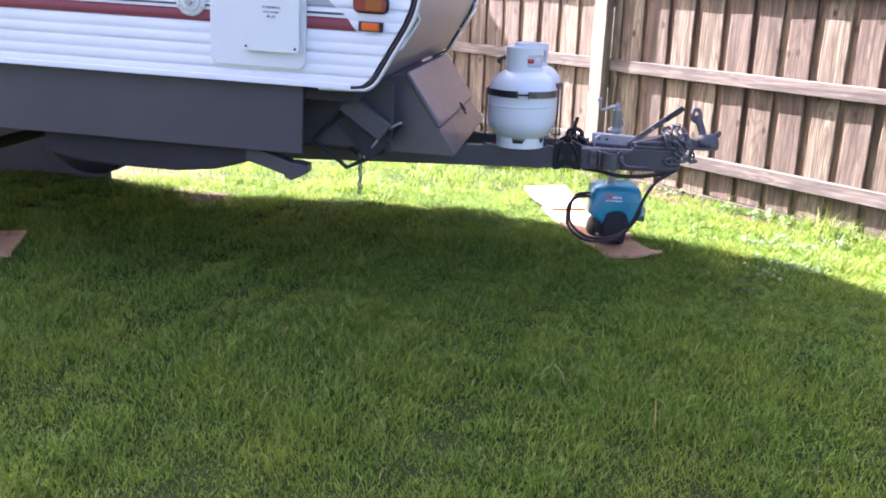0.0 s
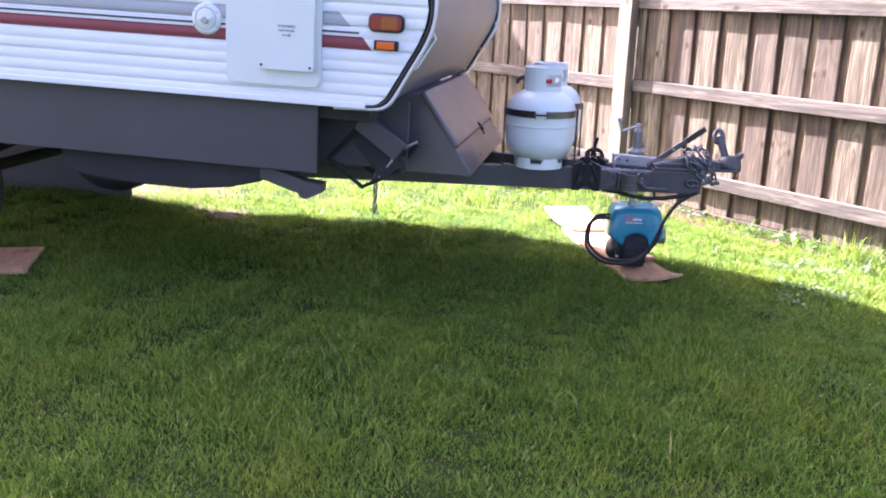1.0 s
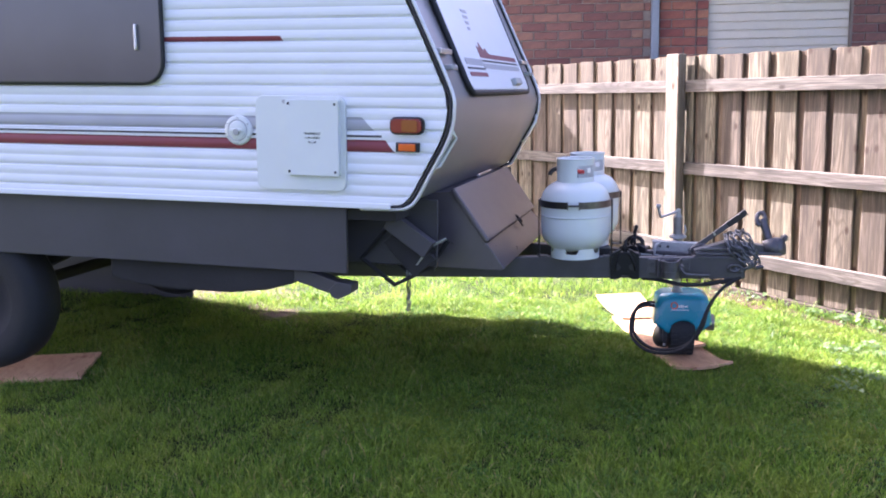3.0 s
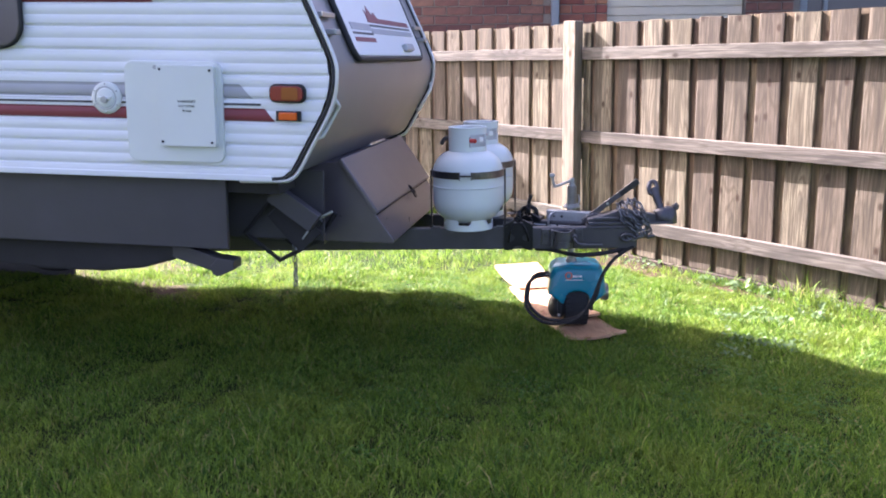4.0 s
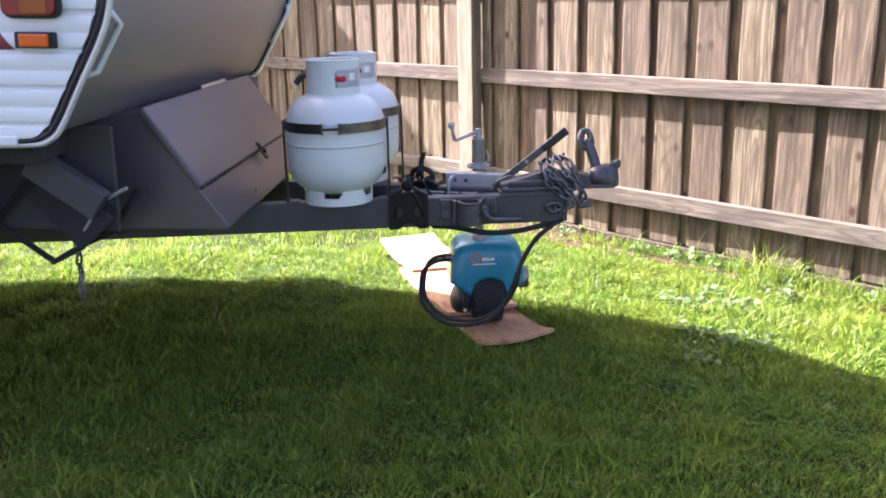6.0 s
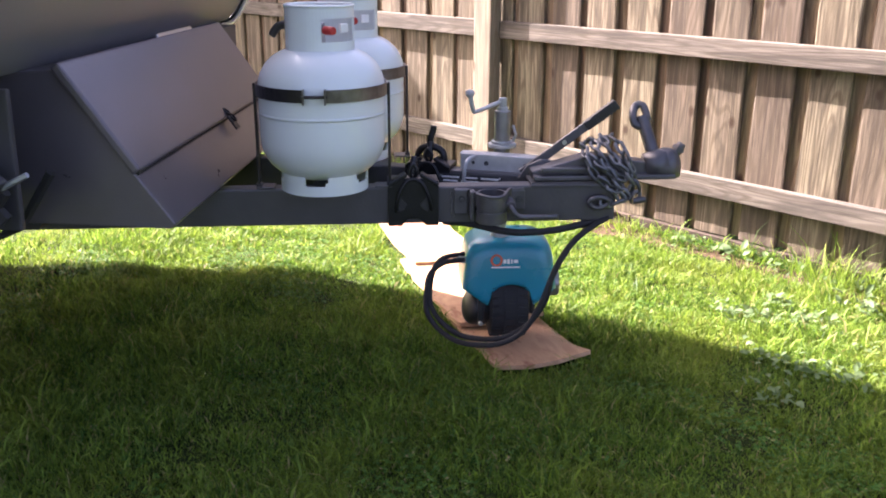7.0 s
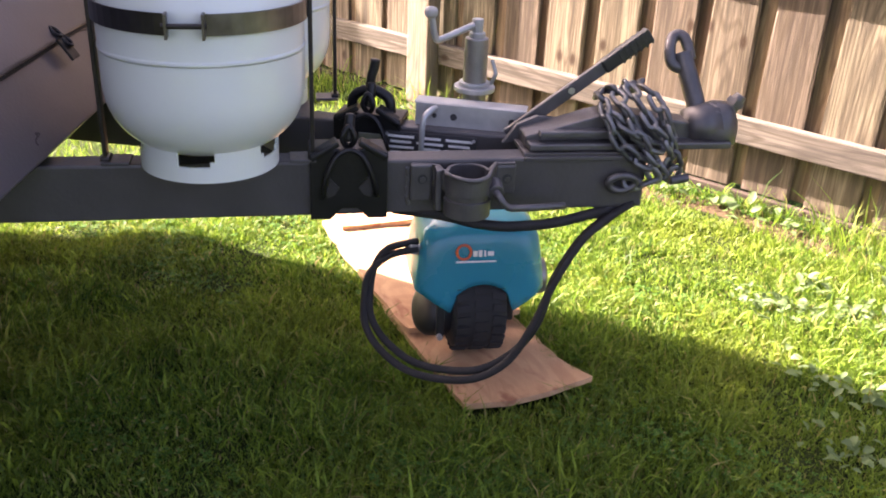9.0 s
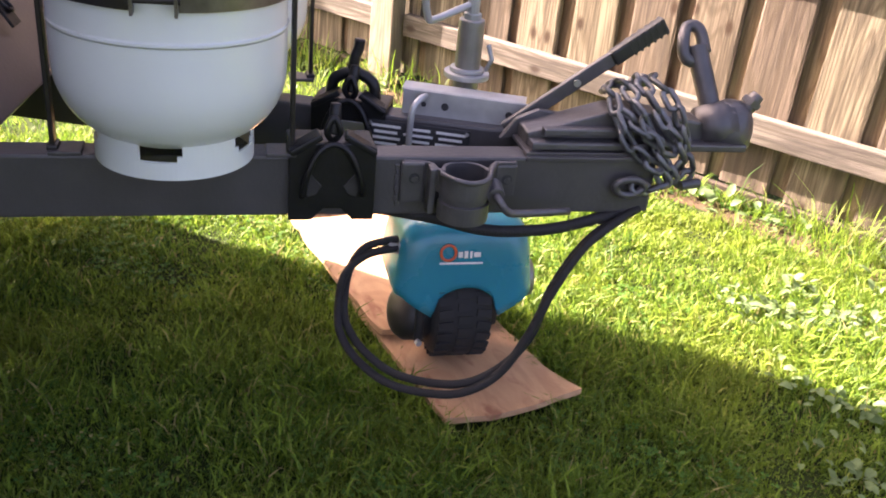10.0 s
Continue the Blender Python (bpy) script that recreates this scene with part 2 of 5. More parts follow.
def leaf_material(name, base, tip, patch):
    """Blade colour: shift per blade, pale dry ones, broad patches over the lawn, light passing through."""
    m = bpy.data.materials.new(name)
    m.use_nodes = True
    N, K = m.node_tree.nodes, m.node_tree.links
    b = N["Principled BSDF"]
    geo = N.new("ShaderNodeNewGeometry")
    ramp = N.new("ShaderNodeValToRGB")
    e = ramp.color_ramp.elements
    e[0].color, e[1].color = (*base, 1), (*tip, 1)
    e[1].position = 0.90
    dry = e.new(0.975)
    dry.color = (0.30, 0.26, 0.11, 1)
    K.new(geo.outputs["Random Per Island"], ramp.inputs[0])
    co = N.new("ShaderNodeTexCoord")
    nz = N.new("ShaderNodeTexNoise")
    nz.inputs["Scale"].default_value, nz.inputs["Detail"].default_value = 2.6, 4
    K.new(co.outputs["Object"], nz.inputs[0])
    mr = N.new("ShaderNodeMapRange")
    mr.inputs[1].default_value, mr.inputs[2].default_value = 0.45, 0.68
    K.new(nz.outputs[0], mr.inputs[0])
    mx = N.new("ShaderNodeMix")
    mx.data_type = "RGBA"
    mx.inputs[7].default_value = (*patch, 1)
    sc = N.new("ShaderNodeMath")
    sc.operation = "MULTIPLY"
    sc.inputs[1].default_value = 0.45
    K.new(mr.outputs[0], sc.inputs[0]), K.new(sc.outputs[0], mx.inputs[0])
    K.new(ramp.outputs[0], mx.inputs[6]), K.new(mx.outputs[2], b.inputs["Base Color"])
    b.inputs["Roughness"].default_value = 0.5
    b.inputs["Specular IOR Level"].default_value = 0.22
    tr = N.new("ShaderNodeBsdfTranslucent")
    K.new(mx.outputs[2], tr.inputs[0])
    ms = N.new("ShaderNodeMixShader")
    ms.inputs[0].default_value = 0.45
    K.new(b.outputs[0], ms.inputs[1]), K.new(tr.outputs[0], ms.inputs[2])
    K.new(ms.outputs[0], N["Material Output"].inputs[0])
    return m


M["ply"] = ply_material()
M["grass"] = leaf_material("grass_blade", (0.030, 0.088, 0.013), (0.208, 0.325, 0.036), (0.238, 0.29, 0.038))
M["clover"] = leaf_material("clover_leaf", (0.04, 0.12, 0.018), (0.095, 0.21, 0.034), (0.06, 0.15, 0.02))
M["leaf"] = leaf_material("weed_leaf", (0.11, 0.175, 0.075), (0.22, 0.30, 0.14), (0.14, 0.21, 0.085))


# ---- mesh tools ----
def root(name, m=None, label="", category="", group="", kind=""):
    ob = new(name)
    ob.empty_display_size = 0.05
    if m is not None:
        ob.matrix_world = m
    return tagged(ob, label, category, group, kind)


def part(name, bm, material, parent=None, label="", smooth=False, at=None):
    """Links a bmesh as one mesh object, under a thing or a part."""
    me = bpy.data.meshes.new(name)
    bm.normal_update()
    bm.to_mesh(me)
    bm.free()
    return part_of(name, me, material, parent, label, smooth, at)


def part_of(name, me, material, parent=None, label="", smooth=False, at=None):
    if material and not me.materials:
        me.materials.append(M[material])
    if smooth:
        for p in me.polygons:
            p.use_smooth = True
    ob = new(name, me)
    if parent:
        ob.parent = parent
    if at is not None:
        ob.matrix_local = at
    return tagged(ob, label)


def box(size, at=(0, 0, 0), turn=None, bevel=0.0, seg=2, bm=None):
    bm = bm or bmesh.new()
    m = Matrix.Translation(at) @ (turn or Matrix()) @ Matrix.Diagonal((*size, 1))
    vs = bmesh.ops.create_cube(bm, size=1, matrix=m)["verts"]
    if bevel:
        es = list({e for v in vs for e in v.link_edges})
        bmesh.ops.bevel(bm, geom=es, offset=bevel, segments=seg, profile=0.6, affect="EDGES", clamp_overlap=True)
    return bm


def bar(a, b, w, h, bevel=0.003, up=(0, 0, 1), bm=None):
    """A box beam from a to b, w wide and h high."""
    a, b = Vector(a), Vector(b)
    x = (b - a).normalized()
    z = Vector(up)
    y = z.cross(x).normalized()
    z = x.cross(y)
    turn = Matrix((x, y, z)).transposed().to_4x4()
    return box(((b - a).length, w, h), (a + b) / 2, turn, bevel, bm=bm)


def rod(a, b, r, r2=None, seg=20, bevel=0.0, bm=None):
    bm = bm or bmesh.new()
    a, b = Vector(a), Vector(b)
    q = (b - a).to_track_quat("Z", "Y").to_matrix().to_4x4()
    vs = bmesh.ops.create_cone(bm, cap_ends=True, segments=seg, radius1=r, radius2=r if r2 is None else r2,
                               depth=(b - a).length, matrix=Matrix.Translation((a + b) / 2) @ q)["verts"]
    if bevel:
        es = [e for e in {e for v in vs for e in v.link_edges} if any(len(f.verts) > 4 for f in e.link_faces)]
        bmesh.ops.bevel(bm, geom=es, offset=bevel, segments=2, profile=0.6, affect="EDGES")
    return bm


def spline(pts, n=8, closed=False):
    """Catmull-Rom points through the given ones."""
    P = [Vector(p) for p in pts]
    out = []
    k = len(P)
    for i in range(k if closed else k - 1):
        if closed:
            p0, p1, p2, p3 = P[i - 1], P[i], P[(i + 1) % k], P[(i + 2) % k]
        else:
            p0, p1, p2, p3 = P[max(i - 1, 0)], P[i], P[i + 1], P[min(i + 2, k - 1)]
        for j in range(n):
            t = j / n
            out.append(0.5 * ((2 * p1) + (p2 - p0) * t + (2 * p0 - 5 * p1 + 4 * p2 - p3) * t * t
                              + (3 * p1 - p0 - 3 * p2 + p3) * t ** 3))
    if not closed:
        out.append(P[-1])
    return out


def tube(pts, r, seg=10, closed=False, flat=1.0, bm=None):
    bm = bm or bmesh.new()
    P = [Vector(p) for p in pts]
    k = len(P)
    rings = []
    ref = None
    for i, p in enumerate(P):
        d = (P[(i + 1) % k] - P[i - 1]) if closed else (P[min(i + 1, k - 1)] - P[max(i - 1, 0)])
        d.normalize()
        if ref is None:
            ref = d.orthogonal().normalized()
            if abs(d.z) < 0.9:
                ref = (Vector((0, 0, 1)) - d * d.z).normalized()
        ref = (ref - d * ref.dot(d)).normalized()
        s = d.cross(ref)
        rings.append([bm.verts.new(p + ref * (r * flat * math.cos(a)) + s * (r * math.sin(a)))
                      for a in (2 * math.pi * j / seg for j in range(seg))])
    for i in range(k if closed else k - 1):
        a, b = rings[i], rings[(i + 1) % k]
        for j in range(seg):
            bm.faces.new((a[j], a[(j + 1) % seg], b[(j + 1) % seg], b[j]))
    if not closed:
        bm.faces.new(rings[0][::-1])
        bm.faces.new(rings[-1])
    bmesh.ops.recalc_face_normals(bm, faces=bm.faces)
    return bm


def lathe(profile, seg=48, at=(0, 0, 0), bm=None):
    bm = bm or bmesh.new()
    rings = []
    for r, z in profile:
        rings.append([bm.verts.new((at[0] + r * math.cos(a), at[1] + r * math.sin(a), at[2] + z))
                      for a in (2 * math.pi * j / seg for j in range(seg))])
    for a, b in zip(rings, rings[1:]):
        for j in range(seg):
            bm.faces.new((a[j], a[(j + 1) % seg], b[(j + 1) % seg], b[j]))
    return bm


def shell(r, z0, z1, thick, seg, rows, skip, at=(0, 0, 0)):
    """A round wall with openings: skip(angle, share of height) leaves cells out."""
    bm = bmesh.new()
    def ring(rad):
        return [[bm.verts.new((at[0] + rad * math.cos(2 * math.pi * j / seg), at[1] + rad * math.sin(2 * math.pi * j / seg),
                               at[2] + z0 + (z1 - z0) * i / rows)) for j in range(seg)] for i in range(rows + 1)]
    o, n = ring(r), ring(r - thick)
    keep = {(i, j) for i in range(rows) for j in range(seg) if not skip(360 * (j + 0.5) / seg, (i + 0.5) / rows)}
    for i, j in keep:
        k = (j + 1) % seg
        bm.faces.new((o[i][j], o[i][k], o[i + 1][k], o[i + 1][j]))
        bm.faces.new((n[i][k], n[i][j], n[i + 1][j], n[i + 1][k]))
        if (i, (j + 1) % seg) not in keep:
            bm.faces.new((o[i][k], n[i][k], n[i + 1][k], o[i + 1][k]))
        if (i, (j - 1) % seg) not in keep:
            bm.faces.new((n[i][j], o[i][j], o[i + 1][j], n[i + 1][j]))
        if (i + 1, j) not in keep:
            bm.faces.new((o[i + 1][j], o[i + 1][k], n[i + 1][k], n[i + 1][j]))
        if (i - 1, j) not in keep:
            bm.faces.new((o[i][k], o[i][j], n[i][j], n[i][k]))
    return bm


def prism(poly, axis, a, b, bevel=0.0, bm=None):
    """Extrudes a polygon of the two other axes along one axis from a to b."""
    bm = bm or bmesh.new()
    def pt(p, h):
        q = list(p)
        q.insert(axis, h)
        return bm.verts.new(q)
    lo, hi = [pt(p, a) for p in poly], [pt(p, b) for p in poly]
    k = len(poly)
    faces = [bm.faces.new(lo), bm.faces.new(hi[::-1])]
    for i in range(k):
        faces.append(bm.faces.new((lo[i], hi[i], hi[(i + 1) % k], lo[(i + 1) % k])))
    bmesh.ops.recalc_face_normals(bm, faces=bm.faces)
    if bevel:
        bmesh.ops.bevel(bm, geom=list({e for f in faces for e in f.edges}), offset=bevel, segments=2, profile=0.6,
                        affect="EDGES", clamp_overlap=True)
    return bm


def rounded(x0, x1, y0, y1, r, n=6):
    out = []
    for cx, cy, a0 in ((x1 - r, y1 - r, 0), (x0 + r, y1 - r, 90), (x0 + r, y0 + r, 180), (x1 - r, y0 + r, 270)):
        for i in range(n + 1):
            a = radians(a0 + 90 * i / n)
            out.append((cx + r * math.cos(a), cy + r * math.sin(a)))
    return out


def words(text, size, material, m, parent):
    """Flat lettering in the built-in font."""
    cu = bpy.data.curves.new("lettering", "FONT")
    cu.body, cu.size, cu.align_x, cu.align_y = text, size, "CENTER", "CENTER"
    cu.extrude = 0.0004
    tmp = new("lettering", cu)
    bpy.context.view_layer.update()
    me = bpy.data.meshes.new_from_object(tmp.evaluated_get(bpy.context.evaluated_depsgraph_get()))
    bpy.data.objects.remove(tmp)
    me.materials.clear()
    return part_of("lettering", me, material, parent, at=m)


# ---- ground ----
GZ = -0.03


def lie(x, y):
    return GZ + 0.012 * noise.noise(Vector((x * 0.9, y * 0.9, 3.0))) + 0.006 * noise.noise(Vector((x * 3.1, y * 3.1, 7.0)))


xs = [-80, -30, -12] + [i * 0.15 - 6 for i in range(81)] + [12, 30, 80]
ground_bm = bmesh.new()
rows_v = [[ground_bm.verts.new((x, y, lie(x, y))) for x in xs] for y in xs]
for ra, rb in zip(rows_v, rows_v[1:]):
    for i in range(len(xs) - 1):
        ground_bm.faces.new((ra[i], ra[i + 1], rb[i + 1], rb[i]))
LIE = np.array([[lie(x, y) for x in xs] for y in xs])


def rest(x, y):
    """Height of the ground sheet under many places at once."""
    i, j = np.clip(np.searchsorted(xs, x) - 1, 0, len(xs) - 2), np.clip(np.searchsorted(xs, y) - 1, 0, len(xs) - 2)
    g = np.array(xs)
    fx, fy = (x - g[i]) / (g[i + 1] - g[i]), (y - g[j]) / (g[j + 1] - g[j])
    return (LIE[j, i] * (1 - fx) + LIE[j, i + 1] * fx) * (1 - fy) + (LIE[j + 1, i] * (1 - fx) + LIE[j + 1, i + 1] * fx) * fy


tagged(part("ground", ground_bm, "soil", smooth=True), "dark soil of a back lawn under the grass", "ground", kind="structure")

# bare earth along the fence foot and beyond the wheels (x, y, half length, half width, turn, grass left)
BARE = [(0.55, 1.25, 0.85, 0.125, -51.3, 0.16), (1.45, 0.13, 0.95, 0.120, -51.3, 0.16), (-2.75, 1.35, 0.75, 0.42, -38, 0.65), (-2.25, 0.78, 0.35, 0.16, -40, 0.6)]


def bare_patch(cx, cy, rx, ry, ang, left):
    bm = bmesh.new()
    c, s = math.cos(radians(ang)), math.sin(radians(ang))
    rings = []
    for f in (0.0, 0.35, 0.7, 1.0):
        row = []
        for i in range(36):
            a = 2 * math.pi * i / 36
            q = f * (1 + 0.28 * noise.noise(Vector((3 * math.cos(a) + cx * 5, 3 * math.sin(a) + cy * 5, 1.0))))
            u, v = rx * q * math.cos(a), ry * q * math.sin(a)
            x, y = cx + u * c - v * s, cy + u * s + v * c
            row.append(bm.verts.new((x, y, float(rest(np.array([x]), np.array([y]))[0]) + (0.006 if f < 0.9 else -0.004))))
            if f == 0.0:
                break
        rings.append(row)
    for i in range(36):
        bm.faces.new((rings[0][0], rings[1][i], rings[1][(i + 1) % 36]))
    for ra, rb in zip(rings[1:], rings[2:]):
        for i in range(36):
            bm.faces.new((ra[i], rb[i], rb[(i + 1) % 36], ra[(i + 1) % 36]))
    return tagged(part("bare_soil", bm, "bare", smooth=True), "bare brown earth showing through thin grass", "soil", kind="stuff")


for spot in BARE:
    bare_patch(*spot)

# ---- fence ----
FA = Vector((0.13, 1.94, 0))
FANG = -51.3
fence_m = pose(FA.x, FA.y, 0, 0, 0, FANG)
fence = root("paling_fence", fence_m, "weathered lapped timber paling fence with three rails", "fence", kind="structure")
# along the fence x runs, local -y faces the lawn
FL, FR, TOP = -6.4, 4.2, 1.46
for h, hh in ((1.307, 0.078), (0.774, 0.078), (0.242, 0.078)):
    for a, b in ((FL, -0.012), (0.112, FR)):
        rb = box((b - a, 0.042, hh), ((a + b) / 2, 0.021, h - hh / 2), None, 0.004)
        part("rail", rb, "rail", fence, "grey weathered rail")
part("post", box((0.11, 0.07, TOP + 0.40), (0.05, -0.016, TOP / 2 - 0.185), None, 0.006), "post", fence, "pale square post")
part("post", box((0.11, 0.07, TOP + 0.40), (3.4, -0.018, TOP / 2 - 0.185), None, 0.006), "post", fence, "pale square post")
for a, b in ((FL, -1.6), (-1.598, 0.9), (0.902, FR)):
    part("plinth_board", box((b - a - 0.004, 0.025, 0.16), ((a + b) / 2, 0.028, -0.075), None, 0.004), "plinth", fence, "dark brown plinth board")


def paling_mesh(w, h, seed):
    rnd = random.Random(seed)
    bm = bmesh.new()
    n = 5
    off = [rnd.uniform(-0.003, 0.003) for _ in range(n + 1)]
    tilt = rnd.uniform(-0.004, 0.004)
    ring = []
    for i in range(n + 1):
        z = h * i / n
        if i == n:
            z += rnd.uniform(-0.006, 0.006)
        c = off[i]
        ww = w / 2 + rnd.uniform(-0.002, 0.002)
        ring.append([bm.verts.new((c + sx * ww, sy + rnd.uniform(-0.001, 0.001), z + (tilt * sx if i == n else 0)))
                     for sx, sy in ((-1, -0.007), (-0.9, -0.009), (0.9, -0.009), (1, -0.007), (1, 0.007), (-1, 0.007))])
    for a, b in zip(ring, ring[1:]):
        for j in range(6):
            bm.faces.new((a[j], a[(j + 1) % 6], b[(j + 1) % 6], b[j]))
    bm.faces.new(ring[0][::-1]), bm.faces.new(ring[-1])
    me = bpy.data.meshes.new("paling")
    bm.to_mesh(me), bm.free()
    return me


front_meshes = [paling_mesh(0.154, TOP - 0.008, 10 + i) for i in range(6)]
back_meshes = [paling_mesh(0.11, TOP - 0.013, 30 + i) for i in range(6)]
rnd = random.Random(4)
x = FL + 0.1
k = 0
while x < FR - 0.05:
    for meshes, mm, dx, dy in ((front_meshes, "paling", 0, 0.052), (back_meshes, "paling_back", 0.1, 0.0712)):
        part_of("paling", meshes[rnd.randrange(6)], mm, fence,
                at=pose(x + dx + rnd.uniform(-0.006, 0.006), dy, 0.008 + rnd.uniform(-0.004, 0.006),
                        rnd.uniform(-0.15, 0.15), rnd.uniform(-0.25, 0.25), rnd.uniform(-1.2, 1.2)))
    x += 0.2 + rnd.uniform(-0.006, 0.006)

# ---- neighbouring brick house ----
HM = pose(0.25, 5.0, 0, 0, 0, 4)
house = root("brick_house", HM, "red brick house wall with a cream roller door behind the fence", "house")
part("wall", box((3.78, 0.12, 2.7), (-1.82, 0.13, 1.32), None, 0.0), "mortar", house)
part("wall", box((0.47, 0.12, 2.7), (0.30, 0.13, 1.32)), "mortar", house)
part("wall", box((0.55, 0.12, 2.7), (2.18, 0.13, 1.32)), "mortar", house)
part("wall", box((2.2, 0.12, 1.4), (3.56, 0.13, 0.67)), "mortar", house)
part("lintel", box((1.36, 0.14, 0.4), (1.22, 0.13, 2.47), None, 0.004), "cream", house)
part("downpipe", box((0.075, 0.07, 2.7), (0.015, 0.0, 1.35), None, 0.012), "pipe", house, "blue-grey downpipe")
roof_bm = prism([(-0.45, 2.62), (-0.45, 2.72), (2.6, 3.75), (2.6, 3.65)], 0, -3.9, 4.9, 0.0)
part("roof", roof_bm, "roof", house, "dark red tiled roof")
roller = part("roller_door", box((1.36, 0.02, 2.2), (1.22, 0.14, 1.17)), "cream", house, "cream ribbed roller door")
for i in range(26):
    z = 0.1 + i * 0.083
    part("slat", box((1.35, 0.022, 0.074), (1.22, 0.122, z), None, 0.007), "cream", roller)
win = part("window", box((1.2, 0.03, 1.1), (3.1, 0.14, 1.95)), "glass", house, "window with pale blue-grey frame")
for cx, cz, sx, sz in ((2.50, 1.95, 0.07, 1.1), (3.66, 1.95, 0.07, 1.1), (3.08, 1.44, 1.1, 0.07), (3.08, 2.46, 1.1, 0.07), (2.72, 1.95, 0.04, 1.0)):
    part("window_frame", box((sx, 0.05, sz), (cx, 0.11, cz), None, 0.006), "pipe", win)

# ---- caravan ----
VAN = Matrix.Translation((-1.0, 0.012, 0)) @ pose(0, 0, 0, 0, 1.5, -7.25)
HW = 0.95
van = root("caravan", VAN, "white ribbed aluminium caravan with red bands and a grey nose", "caravan")
NOSE = [(-0.085, 0.832), (-0.045, 0.842), (-0.013, 0.872), (0.04, 0.967), (0.097, 1.07), (0.122, 1.135), (0.131, 1.19),
        (0.122, 1.262), (0.05, 1.424), (-0.006, 1.543), (-0.30, 2.17), (-0.345, 2.25), (-0.42, 2.30), (-0.52, 2.32)]
REAR = -4.6


def front_u(w):
    for (u0, w0), (u1, w1) in zip(NOSE, NOSE[1:]):
        if w0 <= w <= w1:
            return u0 + (u1 - u0) * (w - w0) / (w1 - w0)
    return NOSE[-1][0] if w > 1 else NOSE[0][0]


def rib(w):
    """How far the ribbed sheet stands out at a height: a sharp joint every 83 mm, two soft ribs between."""
    p = ((w - 0.868) / 0.0832) % 1.0
    d = 0.004 * abs(math.sin(math.pi * 2.0 * p)) ** 0.7
    if p < 0.07 or p > 0.95:
        d -= 0.005
    return d


def ribbed(w0, w1, u0, u1, proud=0.0, steps=None):
    """A strip of the ribbed wall between two heights; u0 and u1 give its ends at a height."""
    bm = bmesh.new()
    n = steps or max(2, int((w1 - w0) / 0.0052))
    prev = None
    for i in range(n + 1):
        w = w0 + (w1 - w0) * i / n
        y = -HW - rib(w) - proud
        a, b = u0(w), u1(w)
        cur = [bm.verts.new((a + (b - a) * t, y, w)) for t in (0, 0.5, 1)]
        if prev:
            for j in range(2):
                bm.faces.new((prev[j], prev[j + 1], cur[j + 1], cur[j]))
        prev = cur
    return bm


def flat(v):
    return lambda w: v


part("side_wall", ribbed(0.835, 2.30, flat(REAR), lambda w: front_u(w) - 0.012), "white", van, "white ribbed aluminium")
# closed core behind the skins
core = [(u - 0.02, w) for u, w in NOSE]
core = [(REAR, 0.84)] + core + [(REAR, 2.31)]
part("body", prism(core, 1, -HW + 0.008, HW, 0.0), "white", van)
# nose skin, across the whole width
bm = bmesh.new()
prev = None
for u, w in NOSE[1:11]:
    cur = [bm.verts.new((u, v, w)) for v in (-HW + 0.002, -0.4, 0.0, 0.4, HW - 0.002)]
    if prev:
        for j in range(4):
            bm.faces.new((prev[j], cur[j], cur[j + 1], prev[j + 1]))
    prev = cur
part("front_panel", bm, "taupe", van, "grey painted nose panel", smooth=True)
for sgn in (-1, 1):
    pts = spline([(u + 0.003, sgn * (HW + 0.002), w) for u, w in [(-0.16, 0.828)] + NOSE], 4)
    part("corner_trim", tube(pts, 0.0062, 8), "black", van, "black rubber corner trim", smooth=True)
    pts = spline([(u + 0.014, sgn * (HW - 0.002), w - (0.009 if w < 1.19 else -0.004)) for u, w in [(-0.24, 0.828)] + NOSE], 4)
    part("edge_strip", tube(pts, 0.0075, 8), "bright", van, "bright aluminium edge strip", smooth=True)
part("bottom_strip", box((4.4, 0.014, 0.022), (-2.3, -HW - 0.004, 0.832), None, 0.004), "white", van)
# coloured bands on the side
part("red_band", ribbed(1.037, 1.081, flat(REAR), flat(-0.62), 0.0012), "redband", van)
part("red_band", ribbed(1.037, 1.083, flat(-0.29), lambda w: -0.084 - (w - 1.037) * 0.82, 0.0012), "redband", van)
part("grey_band", ribbed(1.108, 1.168, flat(REAR), flat(-0.62), 0.0012), "greyband", van)
part("grey_band", ribbed(1.118, 1.168, flat(-0.29), lambda w: -0.150 - (w - 1.1) * 0.95, 0.0012), "greyband", van)
part("grey_band", ribbed(1.092, 1.100, flat(REAR), flat(-0.62), 0.0012), "skirt", van)
part("grey_band", ribbed(1.093, 1.101, flat(-0.29), flat(-0.135), 0.0012), "skirt", van)
part("red_band", ribbed(1.452, 1.471, flat(-1.06), lambda w: -0.530 - (w - 1.452) * 0.6, 0.0012), "redband", van)
# window
wp = rounded(-2.7, -1.045, 1.293, 2.02, 0.085)
side_window = part("window", prism(wp, 1, -HW - 0.026, -HW - 0.004, 0.004), "glass", van, "dark tinted acrylic window")
ring = [(a, -HW - 0.016, b) for a, b in wp]
part("window_seal", tube(ring, 0.010, 8, closed=True), "black", side_window, smooth=True)
part("catch", box((0.012, 0.014, 0.10), (-1.15, -HW - 0.033, 1.47), None, 0.004), "alu", side_window)
